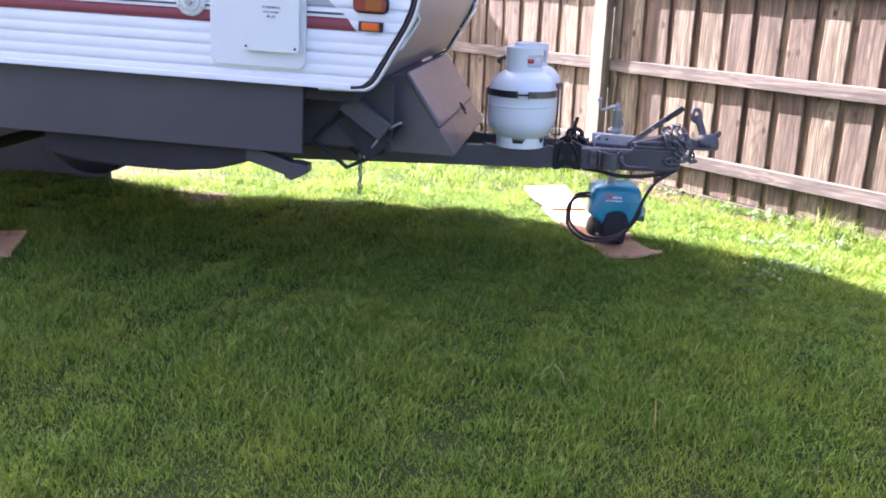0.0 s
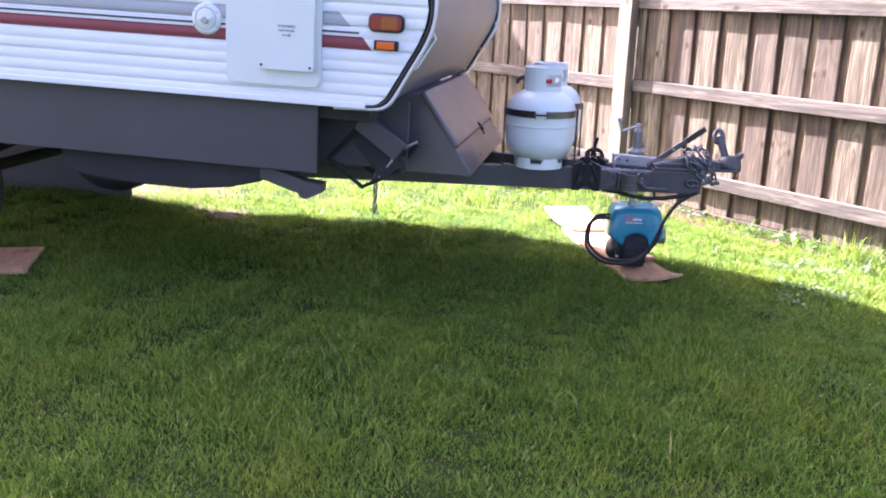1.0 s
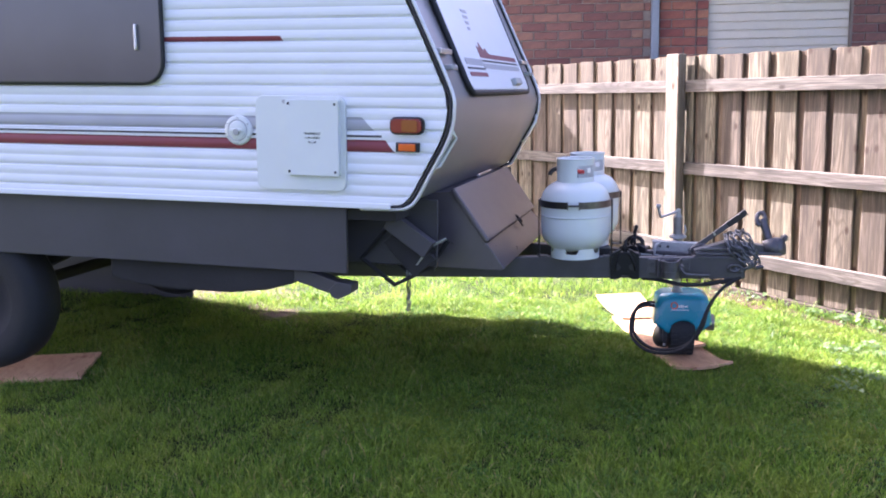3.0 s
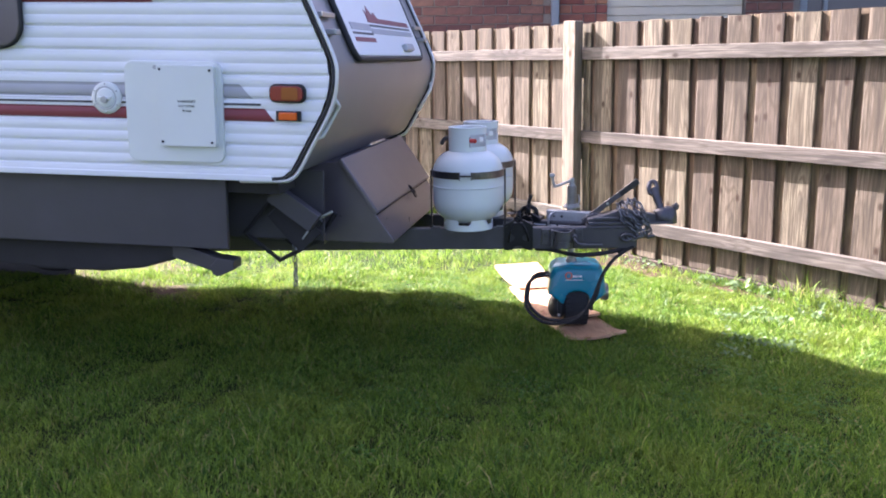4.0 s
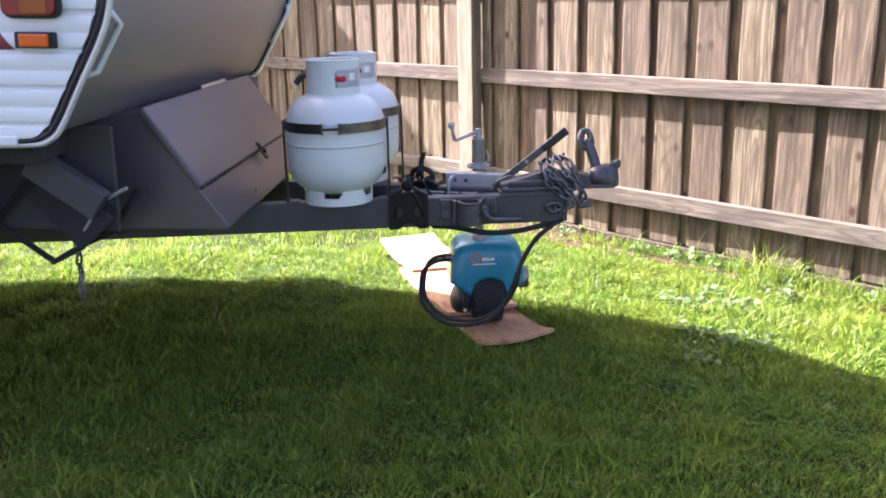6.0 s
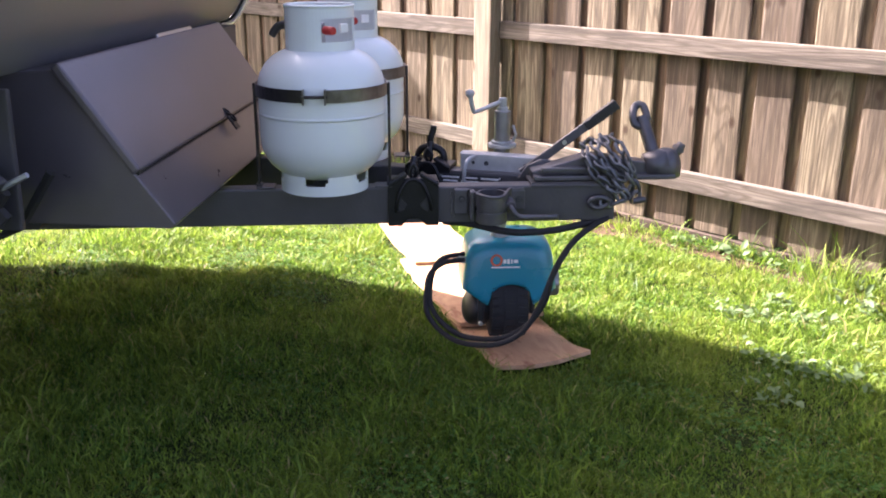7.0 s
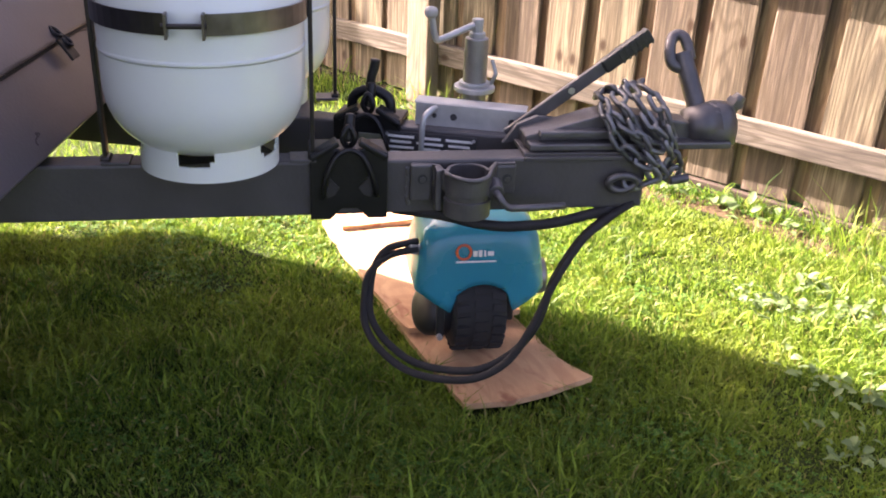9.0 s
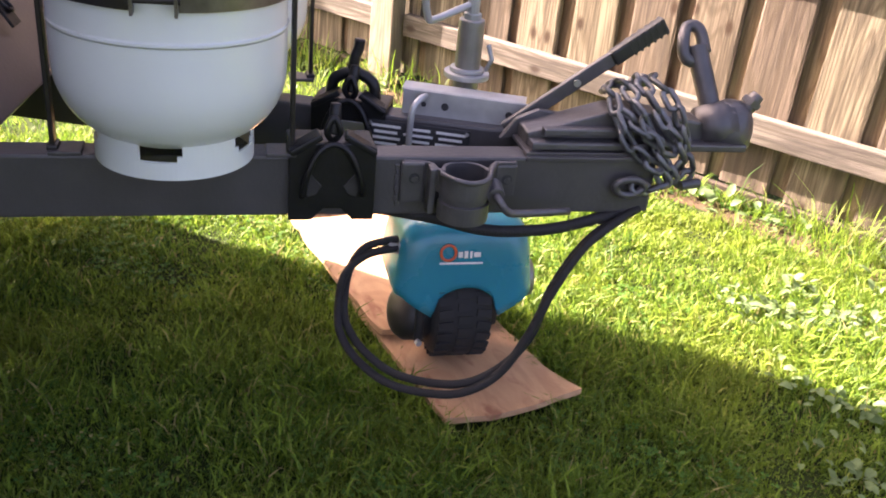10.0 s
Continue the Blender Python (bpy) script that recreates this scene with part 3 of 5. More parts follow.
# fridge vent plate with its raised cover
plate = part("vent_plate", prism(rounded(-0.648, -0.275, 0.884, 1.247, 0.035), 1, -HW - 0.019, -HW - 0.002, 0.004), "plate", van,
             "off-white plastic hatch plate")
cover = part("vent_cover", prism(rounded(-0.511, -0.294, 0.945, 1.232, 0.008), 1, -HW - 0.044, -HW - 0.017, 0.005), "plate", plate,
             "raised off-white cover")
for u, w in ((-0.497, 1.218), (-0.308, 1.215), (-0.497, 0.96), (-0.308, 0.96)):
    part("screw", rod((u, -HW - 0.047, w), (u, -HW - 0.042, w), 0.005, seg=12), "ink", plate)
part("lock", rod((-0.522, -HW - 0.03, 1.224), (-0.522, -HW - 0.012, 1.224), 0.008, seg=14), "galv", plate)
for i, tx in enumerate(("WARNING!", "HOT WHEN", "IN USE")):
    words(tx, 0.0135 if i == 0 else 0.0112, "ink", pose(-0.4, -HW - 0.0445, 1.105 - i * 0.0165, 90, 0, 0), plate)
# water filler
filler = part("filler_flange", lathe([(0.0, 0.010), (0.044, 0.010), (0.050, 0.008), (0.058, 0.004), (0.059, -0.006)], 32), "plate", van,
              "round white filler cap", smooth=True, at=pose(-0.728, -HW - 0.007, 1.111, 90, 0, 0))
part("cap", lathe([(0.0, 0.015), (0.03, 0.0145), (0.036, 0.012), (0.038, 0.008)], 28), "plate", filler, smooth=True)
part("grip", box((0.05, 0.012, 0.010), (0, 0, 0.018), None, 0.004), "plate", filler)
part("lock", rod((0.0, -0.006, 0.014), (0.0, -0.006, 0.026), 0.013, seg=16, bevel=0.002), "galv", filler)
part("groove", tube([(0.041 * math.cos(a), 0.041 * math.sin(a), 0.0095) for a in (2 * math.pi * i / 32 for i in range(32))], 0.0022, 6, True), "greyband", filler)
for a in (30, 90, 150, 210, 270, 330):
    part("screw", rod((0.05 * math.cos(radians(a)), 0.05 * math.sin(radians(a)), 0.006),
                      (0.05 * math.cos(radians(a)), 0.05 * math.sin(radians(a)), 0.011), 0.003, seg=8), "galv", filler)
# lamps
lamp = part("tail_lamp", prism(rounded(-0.098, 0.035, 1.106, 1.172, 0.024), 1, -HW - 0.020, -HW - 0.002, 0.004), "black", van, "rounded marker lamp with red and amber lens")
part("lens", prism(rounded(-0.091, 0.028, 1.113, 1.165, 0.019), 1, -HW - 0.032, -HW - 0.015, 0.006), "redlens", lamp, "red lens")
part("lens", prism(rounded(-0.048, 0.012, 1.117, 1.161, 0.008), 1, -HW - 0.0345, -HW - 0.020, 0.004), "amber_dull", lamp, "amber lens")
lamp2 = part("side_marker", box((0.092, 0.014, 0.036), (-0.030, -HW - 0.010, 1.059), None, 0.003), "black", van, "small orange side marker")
part("lens", box((0.066, 0.014, 0.028), (-0.030, -HW - 0.020, 1.059), None, 0.004), "amber", lamp2)
# front locker lid on the upper nose
SL = (-0.006 - 0.119) / (1.543 - 1.264)


def nose_m(w, off):
    """A pose on the raked upper nose at height w: x across, y up the slope, z outward."""
    d = Vector((SL, 0, 1)).normalized()
    o = Vector((0.119 + SL * (w - 1.264), 0, w))
    xx = Vector((0, 1, 0))
    n = xx.cross(d)
    return Matrix.Translation(o + n * off) @ Matrix((xx, d, n)).transposed().to_4x4()


lid_m = nose_m(1.262, 0.002)
lid = part("front_lid", prism(rounded(-0.64, 0.64, 0.0, 0.84, 0.05), 2, 0.0, 0.022, 0.006), "white", van, "white lid with red and grey bands", at=lid_m)
part("lid_seal", tube([(a, b, 0.012) for a, b in rounded(-0.65, 0.65, -0.01, 0.85, 0.055)], 0.013, 8, closed=True), "black", lid, smooth=True)
for x0, x1, y0, y1, mm in ((-0.57, -0.25, 0.060, 0.078, "redband"), (-0.57, -0.25, 0.092, 0.100, "skirt"), (-0.57, -0.25, 0.112, 0.140, "greyband"),
                           (-0.25, 0.56, 0.150, 0.172, "redband"), (-0.25, 0.56, 0.132, 0.140, "skirt"), (-0.25, 0.56, 0.100, 0.122, "greyband")):
    part("band", box((x1 - x0, y1 - y0, 0.003), ((x0 + x1) / 2, (y0 + y1) / 2, 0.0225)), mm, lid)
part("peaks", prism([(-0.25, 0.172), (-0.05, 0.172), (-0.10, 0.20), (-0.14, 0.185), (-0.19, 0.225), (-0.22, 0.19), (-0.25, 0.205)], 2, 0.021, 0.024), "redband", lid)
for i in range(4):
    part("emblem_bar", box((0.10 - 0.02 * i, 0.014, 0.003), (-0.22 - 0.01 * i, 0.37 - 0.028 * i, 0.0225)), "greyband", lid)
part("latch", box((0.15, 0.035, 0.03), (0.30, 0.035, 0.032), None, 0.008), "galv", lid, "chrome turn latch")
# metal corner clips of the nose and grab handles
for sgn in (-1, 1):
    part("hinge_clip", box((0.04, 0.07, 0.02), (0.10, sgn * 0.83, 1.355), None, 0.005), "galv", van)
    part("hinge_strip", box((0.02, 0.16, 0.02), (0.072, sgn * 0.82, 1.415), None, 0.004), "alu", van)
    hp = [(0.052, sgn * 0.935, 0.978), (0.075, sgn * 0.895, 0.985), (0.138, sgn * 0.895, 1.095), (0.130, sgn * 0.935, 1.125)]
    part("grab_handle", tube(hp, 0.008, 8), "plate", van, "white corner grab handle", smooth=True)
part("nose_strip", box((0.012, 0.30, 0.02), (-0.035, 0.36, 0.848), pose(0, 0, 0, 0, -28, 0), 0.003), "alu", van)
# skirt, floor and underbody
part("skirt_panel", box((4.3, 0.02, 0.285), (-2.45, -0.90, 0.6925), None, 0.004), "skirt", van, "dark grey lower side panel")
# Added blocker: hides and shades the far ground behind the wheels.
part("skirt_panel", box((2.50, 0.02, 0.94), (-3.35, 0.927, 0.365), None, 0.004), "skirt", van, "added dark panel down to the ground, standing in for the shaded zone behind the wheels")
# Far skirt, out of sight: its depth is set to place the shadow edge.
part("skirt_panel", box((4.55, 0.02, 0.585), (-2.325, 0.905, 0.5425), None, 0.004), "skirt", van, "dark grey lower side panel")
part("skirt_panel", box((0.62, 0.016, 0.275), (-0.295, -0.70, 0.695), None, 0.004), "skirt", van, "dark grey panel behind the folded step")
part("floor_pan", box((4.5, 1.78, 0.07), (-2.35, 0.0, 0.80), None, 0.004), "under", van)
part("chassis_rail", box((4.1, 0.06, 0.13), (-2.40, -0.52, 0.69), None, 0.004), "under", van)
part("chassis_rail", box((4.1, 0.06, 0.13), (-2.40, 0.52, 0.69), None, 0.004), "under", van)
tank_pts = [(-1.42, 0.62), (-1.42, 0.46), (-1.28, 0.434), (-1.10, 0.424), (-0.85, 0.425), (-0.68, 0.447), (-0.55, 0.485), (-0.48, 0.62)]
part("water_tank", prism(tank_pts, 1, -0.86, -0.30, 0.012), "under", van, "black underfloor tank")
# Added filler: closes the gap by the step; its unseen far half blocks sun.
part("step_box", prism([(-0.95, 0.52), (-0.95, 0.83), (0.0, 0.83), (0.0, 0.60), (-0.05, 0.50)], 1, -0.52, 0.90, 0.0), "skirt", van)
# corner steady leg
leg_bm = bar((-0.62, -0.82, 0.545), (-0.33, -0.86, 0.475), 0.06, 0.06, 0.006)
steady = part("corner_steady", leg_bm, "skirt", van, "folded corner steady leg")
part("foot", prism([(-0.385, 0.475), (-0.37, 0.445), (-0.345, 0.440), (-0.285, 0.470), (-0.285, 0.505), (-0.35, 0.512)], 1, -0.90, -0.82, 0.004), "skirt", steady)
# wheel behind the skirt
for v, sgn in ((-0.80, 1), (0.80, -1)):
    wheel = part("wheel", lathe([(0.20, -0.09), (0.26, -0.10), (0.315, -0.09), (0.335, -0.06), (0.338, 0.0), (0.335, 0.06), (0.315, 0.09), (0.26, 0.10), (0.20, 0.09)], 40),
                 "tyre", van, "dusty black tyre", smooth=True, at=pose(-2.12, v, 0.318, 90 * sgn, 0, 0))
    part("rim", lathe([(0.0, 0.06), (0.05, 0.065), (0.10, 0.045), (0.17, 0.05), (0.20, 0.088), (0.21, 0.09)], 32), "under", wheel, smooth=True)
part("axle", rod((-2.12, -0.75, 0.318), (-2.12, 0.75, 0.318), 0.03), "under", van)
part("leaf_spring", prism([(-2.5, 0.60), (-2.12, 0.35), (-1.56, 0.60), (-1.60, 0.63), (-2.12, 0.40), (-2.46, 0.63)], 1, -0.62, -0.55, 0.004), "under", van)
part("leaf_spring", prism([(-2.5, 0.60), (-2.12, 0.35), (-1.56, 0.60), (-1.60, 0.63), (-2.12, 0.40), (-2.46, 0.63)], 1, 0.55, 0.62, 0.004), "under", van)
# folding entry step hung under the nose
fstep = part("folding_step", bar((-0.165, -0.78, 0.755), (0.005, -0.78, 0.640), 0.05, 0.075, 0.004), "skirt", van, "folded steel step on chains")
part("step_side", tube([(-0.165, -0.76, 0.74), (-0.308, -0.72, 0.58), (-0.165, -0.72, 0.474), (-0.08, -0.74, 0.521), (0.02, -0.76, 0.650)], 0.010, 6), "under", fstep)
part("step_side", tube([(-0.12, -0.60, 0.74), (-0.25, -0.58, 0.58), (-0.13, -0.58, 0.49), (-0.05, -0.59, 0.53), (0.03, -0.6, 0.650)], 0.010, 6), "under", fstep)
part("step_tread", bar((-0.150, -0.76, 0.70), (-0.02, -0.76, 0.56), 0.02, 0.12, 0.003), "under", fstep)
part("step_rod", tube([(0.065, -0.76, 0.685), (-0.01, -0.76, 0.645), (-0.02, -0.77, 0.62), (-0.085, -0.76, 0.53)], 0.006, 6), "galv", fstep)
# triangular front locker
BOXP = [(-0.30, 0.83), (-0.02, 0.845), (0.03, 0.85), (0.178, 0.645), (0.262, 0.535), (0.252, 0.524), (-0.30, 0.520)]
locker = part("front_locker", prism(BOXP, 1, -0.545, 0.545, 0.004), "boxp", van, "dark grey painted steel locker")
d = Vector((0.178 - 0.03, 0, 0.645 - 0.85))
lidm = Matrix.Translation(Vector((0.104, 0.0, 0.7475)) + Vector((0.205, 0, 0.148)).normalized() * 0.010)
turn = Matrix((d.normalized(), Vector((0, 1, 0)), d.normalized().cross(Vector((0, 1, 0))))).transposed().to_4x4()
lk = part("locker_lid", box((d.length + 0.012, 1.115, 0.022), (0, 0, 0), None, 0.006), "boxp", locker, "sloping locker lid", at=lidm @ turn)
part("lid_gap", box((0.010, 1.08, 0.012), (0.182, 0.0, 0.640), turn), "black", locker)
slope = Matrix.Translation((0.184, 0.10, 0.650)) @ turn
lp = part("latch_plate", box((0.052, 0.036, 0.005), (0.022, 0, 0.012), None, 0.002), "blackm", locker, "black steel hasp", at=slope)
for dx, dy, r in ((-0.008, -0.006, 0.011), (0.014, 0.008, 0.012)):
    part("hasp_ring", tube([(dx + r * math.cos(a), dy + 0.8 * r * math.sin(a), 0.015 + 0.003 * math.cos(a)) for a in (2 * math.pi * i / 20 for i in range(20))], 0.0034, 8, True), "blackm", lp, smooth=True)

# ---- drawbar of the caravan (world places) ----
VI = VAN.inverted()
part("drawbar_rail", bar((-1.75, -0.196, 0.464), (0.243, -0.176, 0.464), 0.050, 0.096, 0.005), "beam", van, "dark grey steel box beam", at=VI)
part("drawbar_rail", bar((-1.35, 0.415, 0.464), (0.16, -0.105, 0.464), 0.050, 0.094, 0.005), "beam", van, "dark grey steel box beam", at=VI)
part("top_plate", prism([(0.02, -0.20), (0.245, -0.199), (0.245, -0.12), (0.20, -0.085), (0.02, -0.05)], 2, 0.5125, 0.5185, 0.001), "beam", van, at=VI)
part("weld_lip", box((0.225, 0.006, 0.008), (0.132, -0.2035, 0.510), None, 0.002), "beam", van, at=VI)
part("cross_member", bar((-0.50, -0.17, 0.475), (-0.47, 0.20, 0.475), 0.08, 0.07, 0.004), "beam", van, at=VI)
part("bottle_tray", box((0.22, 0.25, 0.006), (-0.446, 0.172, 0.5065), None, 0.002), "beam", van, at=VI)
# rating plates on the inner rail
pl_m = Matrix.Translation((-0.118, -0.0375, 0.478)) @ pose(0, 0, 0, 90, 0, -19)
lab = part("rating_plate", box((0.175, 0.050, 0.003), (0, 0, 0.003), None, 0.001), "ink", van, "black plate with rows of white print", at=VI @ pl_m)
for r in range(4):
    for c in range(3):
        part("print_bar", box((0.050 - 0.010 * ((r + c) % 2), 0.0045, 0.001), (-0.055 + c * 0.055, 0.016 - r * 0.0105, 0.0055)), "paper", lab)
for sx in (-1, 1):
    part("rivet", rod((sx * 0.082, 0.019, 0.004), (sx * 0.082, 0.019, 0.0065), 0.0032, seg=10), "alu", lab)
lab = part("rating_plate", box((0.045, 0.04, 0.003), (0, 0, 0.003), None, 0.001), "alu", van, "small bare metal plate", at=VI @ Matrix.Translation((-0.226, -0.0005, 0.474)) @ pose(0, 0, 0, 90, 0, -19))
# galvanised jack bracket on the far rail
plate_a, plate_b = Vector((-0.142, 0.000, 0.531)), Vector((0.060, -0.069, 0.529))
gb = part("jack_bracket", bar(plate_a, plate_b, 0.006, 0.046, 0.0015), "galv", van, "galvanised jack bracket with bolt holes", at=VI)
along = (plate_b - plate_a).normalized()
side = Vector((along.y, -along.x, 0))
part("bracket_flange", bar(plate_a + Vector((0.004, 0.020, 0.0215)), plate_b + Vector((0, 0.020, 0.0215)), 0.040, 0.005, 0.001), "galv", gb)
for f in (0.17, 0.34, 0.85):
    c = plate_a.lerp(plate_b, f)
    part("bolt_hole", rod(c + side * 0.0015, c + side * 0.0042, 0.0065 if f != 0.17 else 0.0045, seg=14), "ink", gb)
pin = spline([(-0.108, -0.026, 0.548), (-0.120, -0.038, 0.547), (-0.134, -0.052, 0.535), (-0.137, -0.054, 0.50), (-0.137, -0.054, 0.45)], 5)
part("bent_pin", tube(pin, 0.0055, 10), "galv", gb, smooth=True)
# spring-bar brackets clamped over both rails
def spring_bracket(m):
    outline = [(-0.064, 0.413), (-0.030, 0.413), (-0.012, 0.432), (0.014, 0.432), (0.032, 0.413), (0.064, 0.413), (0.064, 0.528), (0.045, 0.536),
               (-0.045, 0.536), (-0.064, 0.528)]
    br = part("spring_bar_bracket", prism(outline, 1, -0.036, -0.027, 0.002), "blackm", van, "black steel chain bracket with a hook", at=VI @ m)
    part("top_strap", box((0.128, 0.075, 0.010), (0, 0.004, 0.524), None, 0.003), "blackm", br)
    part("back_plate", box((0.128, 0.008, 0.09), (0, 0.034, 0.48), None, 0.002), "blackm", br)
    for s in (-1, 1):
        part("shoulder", bar((s * 0.064, -0.026, 0.520), (s * 0.018, -0.022, 0.546), 0.03, 0.010, 0.003), "blackm", br)
    hook = spline([(-0.044, -0.040, 0.452), (-0.038, -0.046, 0.490), (-0.022, -0.044, 0.525), (0.0, -0.040, 0.536), (0.022, -0.044, 0.525), (0.038, -0.046, 0.490), (0.046, -0.040, 0.455)], 5)
    part("hook_bow", tube(hook, 0.0045, 10), "blackm", br, smooth=True)
    # Two small raised panels, greyer than the bracket plate.
    for s in (-1, 1):
        part("side_gusset", prism([(s * 0.016, 0.470), (s * 0.034, 0.490), (s * 0.042, 0.470), (s * 0.036, 0.452), (s * 0.024, 0.456)], 1, -0.0385, -0.0355, 0.001), "dark_grey", br)
    part("link", tube(spline([(0.0, -0.02, 0.535), (-0.010, -0.028, 0.552), (0.0, -0.026, 0.572), (0.010, -0.028, 0.552)], 6, True), 0.005, 8, True), "blackm", br, smooth=True)
    part("lever_stub", rod((0.0, -0.02, 0.545), (0.004, -0.012, 0.590), 0.010, 0.008, bevel=0.003), "blackm", br, smooth=True)
    return br


spring_bracket(pose(-0.281, -0.181, 0, 0, 0, 0.6))
fb = spring_bracket(pose(-0.222, 0.032, -0.006, 0, 0, -19))
part("stop_lever", tube(spline([(-0.004, 0.0, 0.57), (0.0, 0.0, 0.60), (0.004, 0.002, 0.612), (0.007, 0.003, 0.630)], 4), 0.009, 10), "blackm", fb, smooth=True)
part("stop_bow", tube(spline([(-0.038, 0.0, 0.532), (-0.032, 0.0, 0.560), (0.0, 0.0, 0.574), (0.032, 0.0, 0.560), (0.038, 0.0, 0.532)], 5), 0.010, 10), "blackm", fb, smooth=True)
# jockey wheel clamp on the outside of the near rail
def strap_band(path, z0, z1, th, crown=0.0):
    """A bent strip standing on edge: its plan path offset by the thickness; crown raises the middle of its top."""
    P = [Vector((p[0], p[1])) for p in path]
    bm = bmesh.new()
    rows = []
    for i, p in enumerate(P):
        d = (P[min(i + 1, len(P) - 1)] - P[max(i - 1, 0)]).normalized()
        nrm = Vector((-d.y, d.x)) * th
        up = z1 + crown * math.sin(math.pi * i / (len(P) - 1))
        rows.append([bm.verts.new((q.x, q.y, z)) for q, z in ((p, z0), (p + nrm, z0), (p + nrm, up), (p, up))])
    for a, b in zip(rows, rows[1:]):
        for j in range(4):
            bm.faces.new((a[j], a[(j + 1) % 4], b[(j + 1) % 4], b[j]))
    bm.faces.new(rows[0][::-1]), bm.faces.new(rows[-1])
    bmesh.ops.recalc_face_normals(bm, faces=bm.faces)
    es = [e for e in bm.edges if len(e.link_faces) == 2 and e.calc_face_angle(0) > 1.0]
    bmesh.ops.bevel(bm, geom=es, offset=0.0014, segments=2, profile=0.6, affect="EDGES", clamp_overlap=True)
    return bm


def arc(r, a0, a1, n, cx=-0.084, cy=-0.238):
    return [(cx + r * math.cos(radians(a0 + (a1 - a0) * i / n)), cy + r * math.sin(radians(a0 + (a1 - a0) * i / n))) for i in range(n + 1)]


omega = [(-0.174, -0.2115), (-0.142, -0.2115), (-0.134, -0.216), (-0.131, -0.232), (-0.124, -0.236)] + arc(0.040, 184, 352, 18) + \
        [(-0.042, -0.232), (-0.035, -0.220), (-0.028, -0.2135), (0.002, -0.2135)]
cl = part("jockey_clamp", strap_band(omega, 0.468, 0.508, 0.007, -0.008), "cast", van, "cast steel jockey wheel clamp", at=VI)
part("clamp_foot", strap_band(arc(0.040, 176, 364, 18), 0.428, 0.458, 0.007), "cast", cl)
part("clamp_waist", strap_band(arc(0.036, 180, 360, 16), 0.454, 0.472, 0.006), "cast", cl)
part("clamp_back", strap_band(arc(0.037, 358, 542, 18), 0.430, 0.505, 0.006), "cast", cl)
part("clamp_lip", tube(spline([(-0.123, -0.242, 0.500), (-0.109, -0.270, 0.503), (-0.084, -0.280, 0.501), (-0.058, -0.270, 0.503), (-0.046, -0.244, 0.507), (-0.034, -0.224, 0.510)], 5), 0.0042, 8), "cast", cl, smooth=True)
part("clamp_ear", box((0.036, 0.012, 0.066), (-0.160, -0.2105, 0.474), None, 0.004), "cast", cl)
part("clamp_ear", box((0.036, 0.012, 0.052), (-0.014, -0.2105, 0.478), None, 0.004), "cast", cl)
part("clamp_wing", box((0.010, 0.030, 0.074), (-0.133, -0.222, 0.468), None, 0.003), "cast", cl)
for bx, bz in ((-0.158, 0.482), (-0.012, 0.480)):
    part("slot", rod((bx, -0.2172, bz), (bx, -0.2160, bz), 0.0085, seg=16), "ink", cl)
    part("bolt", rod((bx + 0.001, -0.2200, bz - 0.001), (bx + 0.001, -0.2150, bz - 0.001), 0.0055, seg=6), "cast", cl)
weld_bm = bmesh.new()
for i in range(8):
    box((0.008, 0.006, 0.010), (-0.181 + 0.0012 * (-1) ** i, -0.2055, 0.436 + i * 0.0085), None, 0.002, bm=weld_bm)
part("weld_seam", weld_bm, "cast", cl)
part("boss", rod((-0.040, -0.232, 0.476), (-0.040, -0.262, 0.472), 0.016, 0.014, seg=18, bevel=0.003), "cast", cl)
part("clamp_handle", tube(spline([(-0.040, -0.255, 0.474), (-0.036, -0.272, 0.468), (-0.022, -0.274, 0.452), (0.004, -0.266, 0.446), (0.086, -0.246, 0.440)], 5), 0.0062, 10), "cast", cl, smooth=True)
# coupling
cp = part("coupling", prism([(0.028, 0.519), (0.385, 0.519), (0.40, 0.535), (0.36, 0.552), (0.335, 0.560), (0.20, 0.580), (0.165, 0.578), (0.06, 0.548), (0.028, 0.54)],
                            1, -0.168, -0.112, 0.004), "cast", van, "dark cast steel towing coupling", at=VI)
part("base_flange", box((0.37, 0.105, 0.012), (0.215, -0.142, 0.5265), None, 0.003), "cast", cp)
part("slide_rib", bar((0.05, -0.176, 0.546), (0.235, -0.176, 0.548), 0.02, 0.012, 0.003), "cast", cp)
part("socket", lathe([(0.0, 0.042), (0.018, 0.040), (0.030, 0.030), (0.038, 0.012), (0.041, -0.006), (0.040, -0.03), (0.035, -0.032)], 28, (0.385, -0.148, 0.552)), "cast", cp, smooth=True)
part("neck", rod((0.33, -0.145, 0.545), (0.385, -0.148, 0.556), 0.034, 0.040), "cast", cp, smooth=True)
part("release_nub", rod((0.400, -0.150, 0.57), (0.425, -0.150, 0.606), 0.015, 0.011, bevel=0.003), "cast", cp)
part("nut", rod((0.412, -0.150, 0.588), (0.418, -0.150, 0.597), 0.018, seg=6), "cast", cp)
hd = part("coupling_handle", tube(spline([(0.362, -0.135, 0.552), (0.350, -0.112, 0.60), (0.338, -0.088, 0.645), (0.334, -0.078, 0.665)], 5), 0.0175, 14), "cast", cp, "raised coupling handle", smooth=True)
part("handle_bow", tube(spline([(0.348, -0.085, 0.655), (0.340, -0.062, 0.688), (0.322, -0.055, 0.690), (0.309, -0.075, 0.672), (0.311, -0.088, 0.648), (0.326, -0.090, 0.640)], 5), 0.0105, 10), "cast", cp, smooth=True)
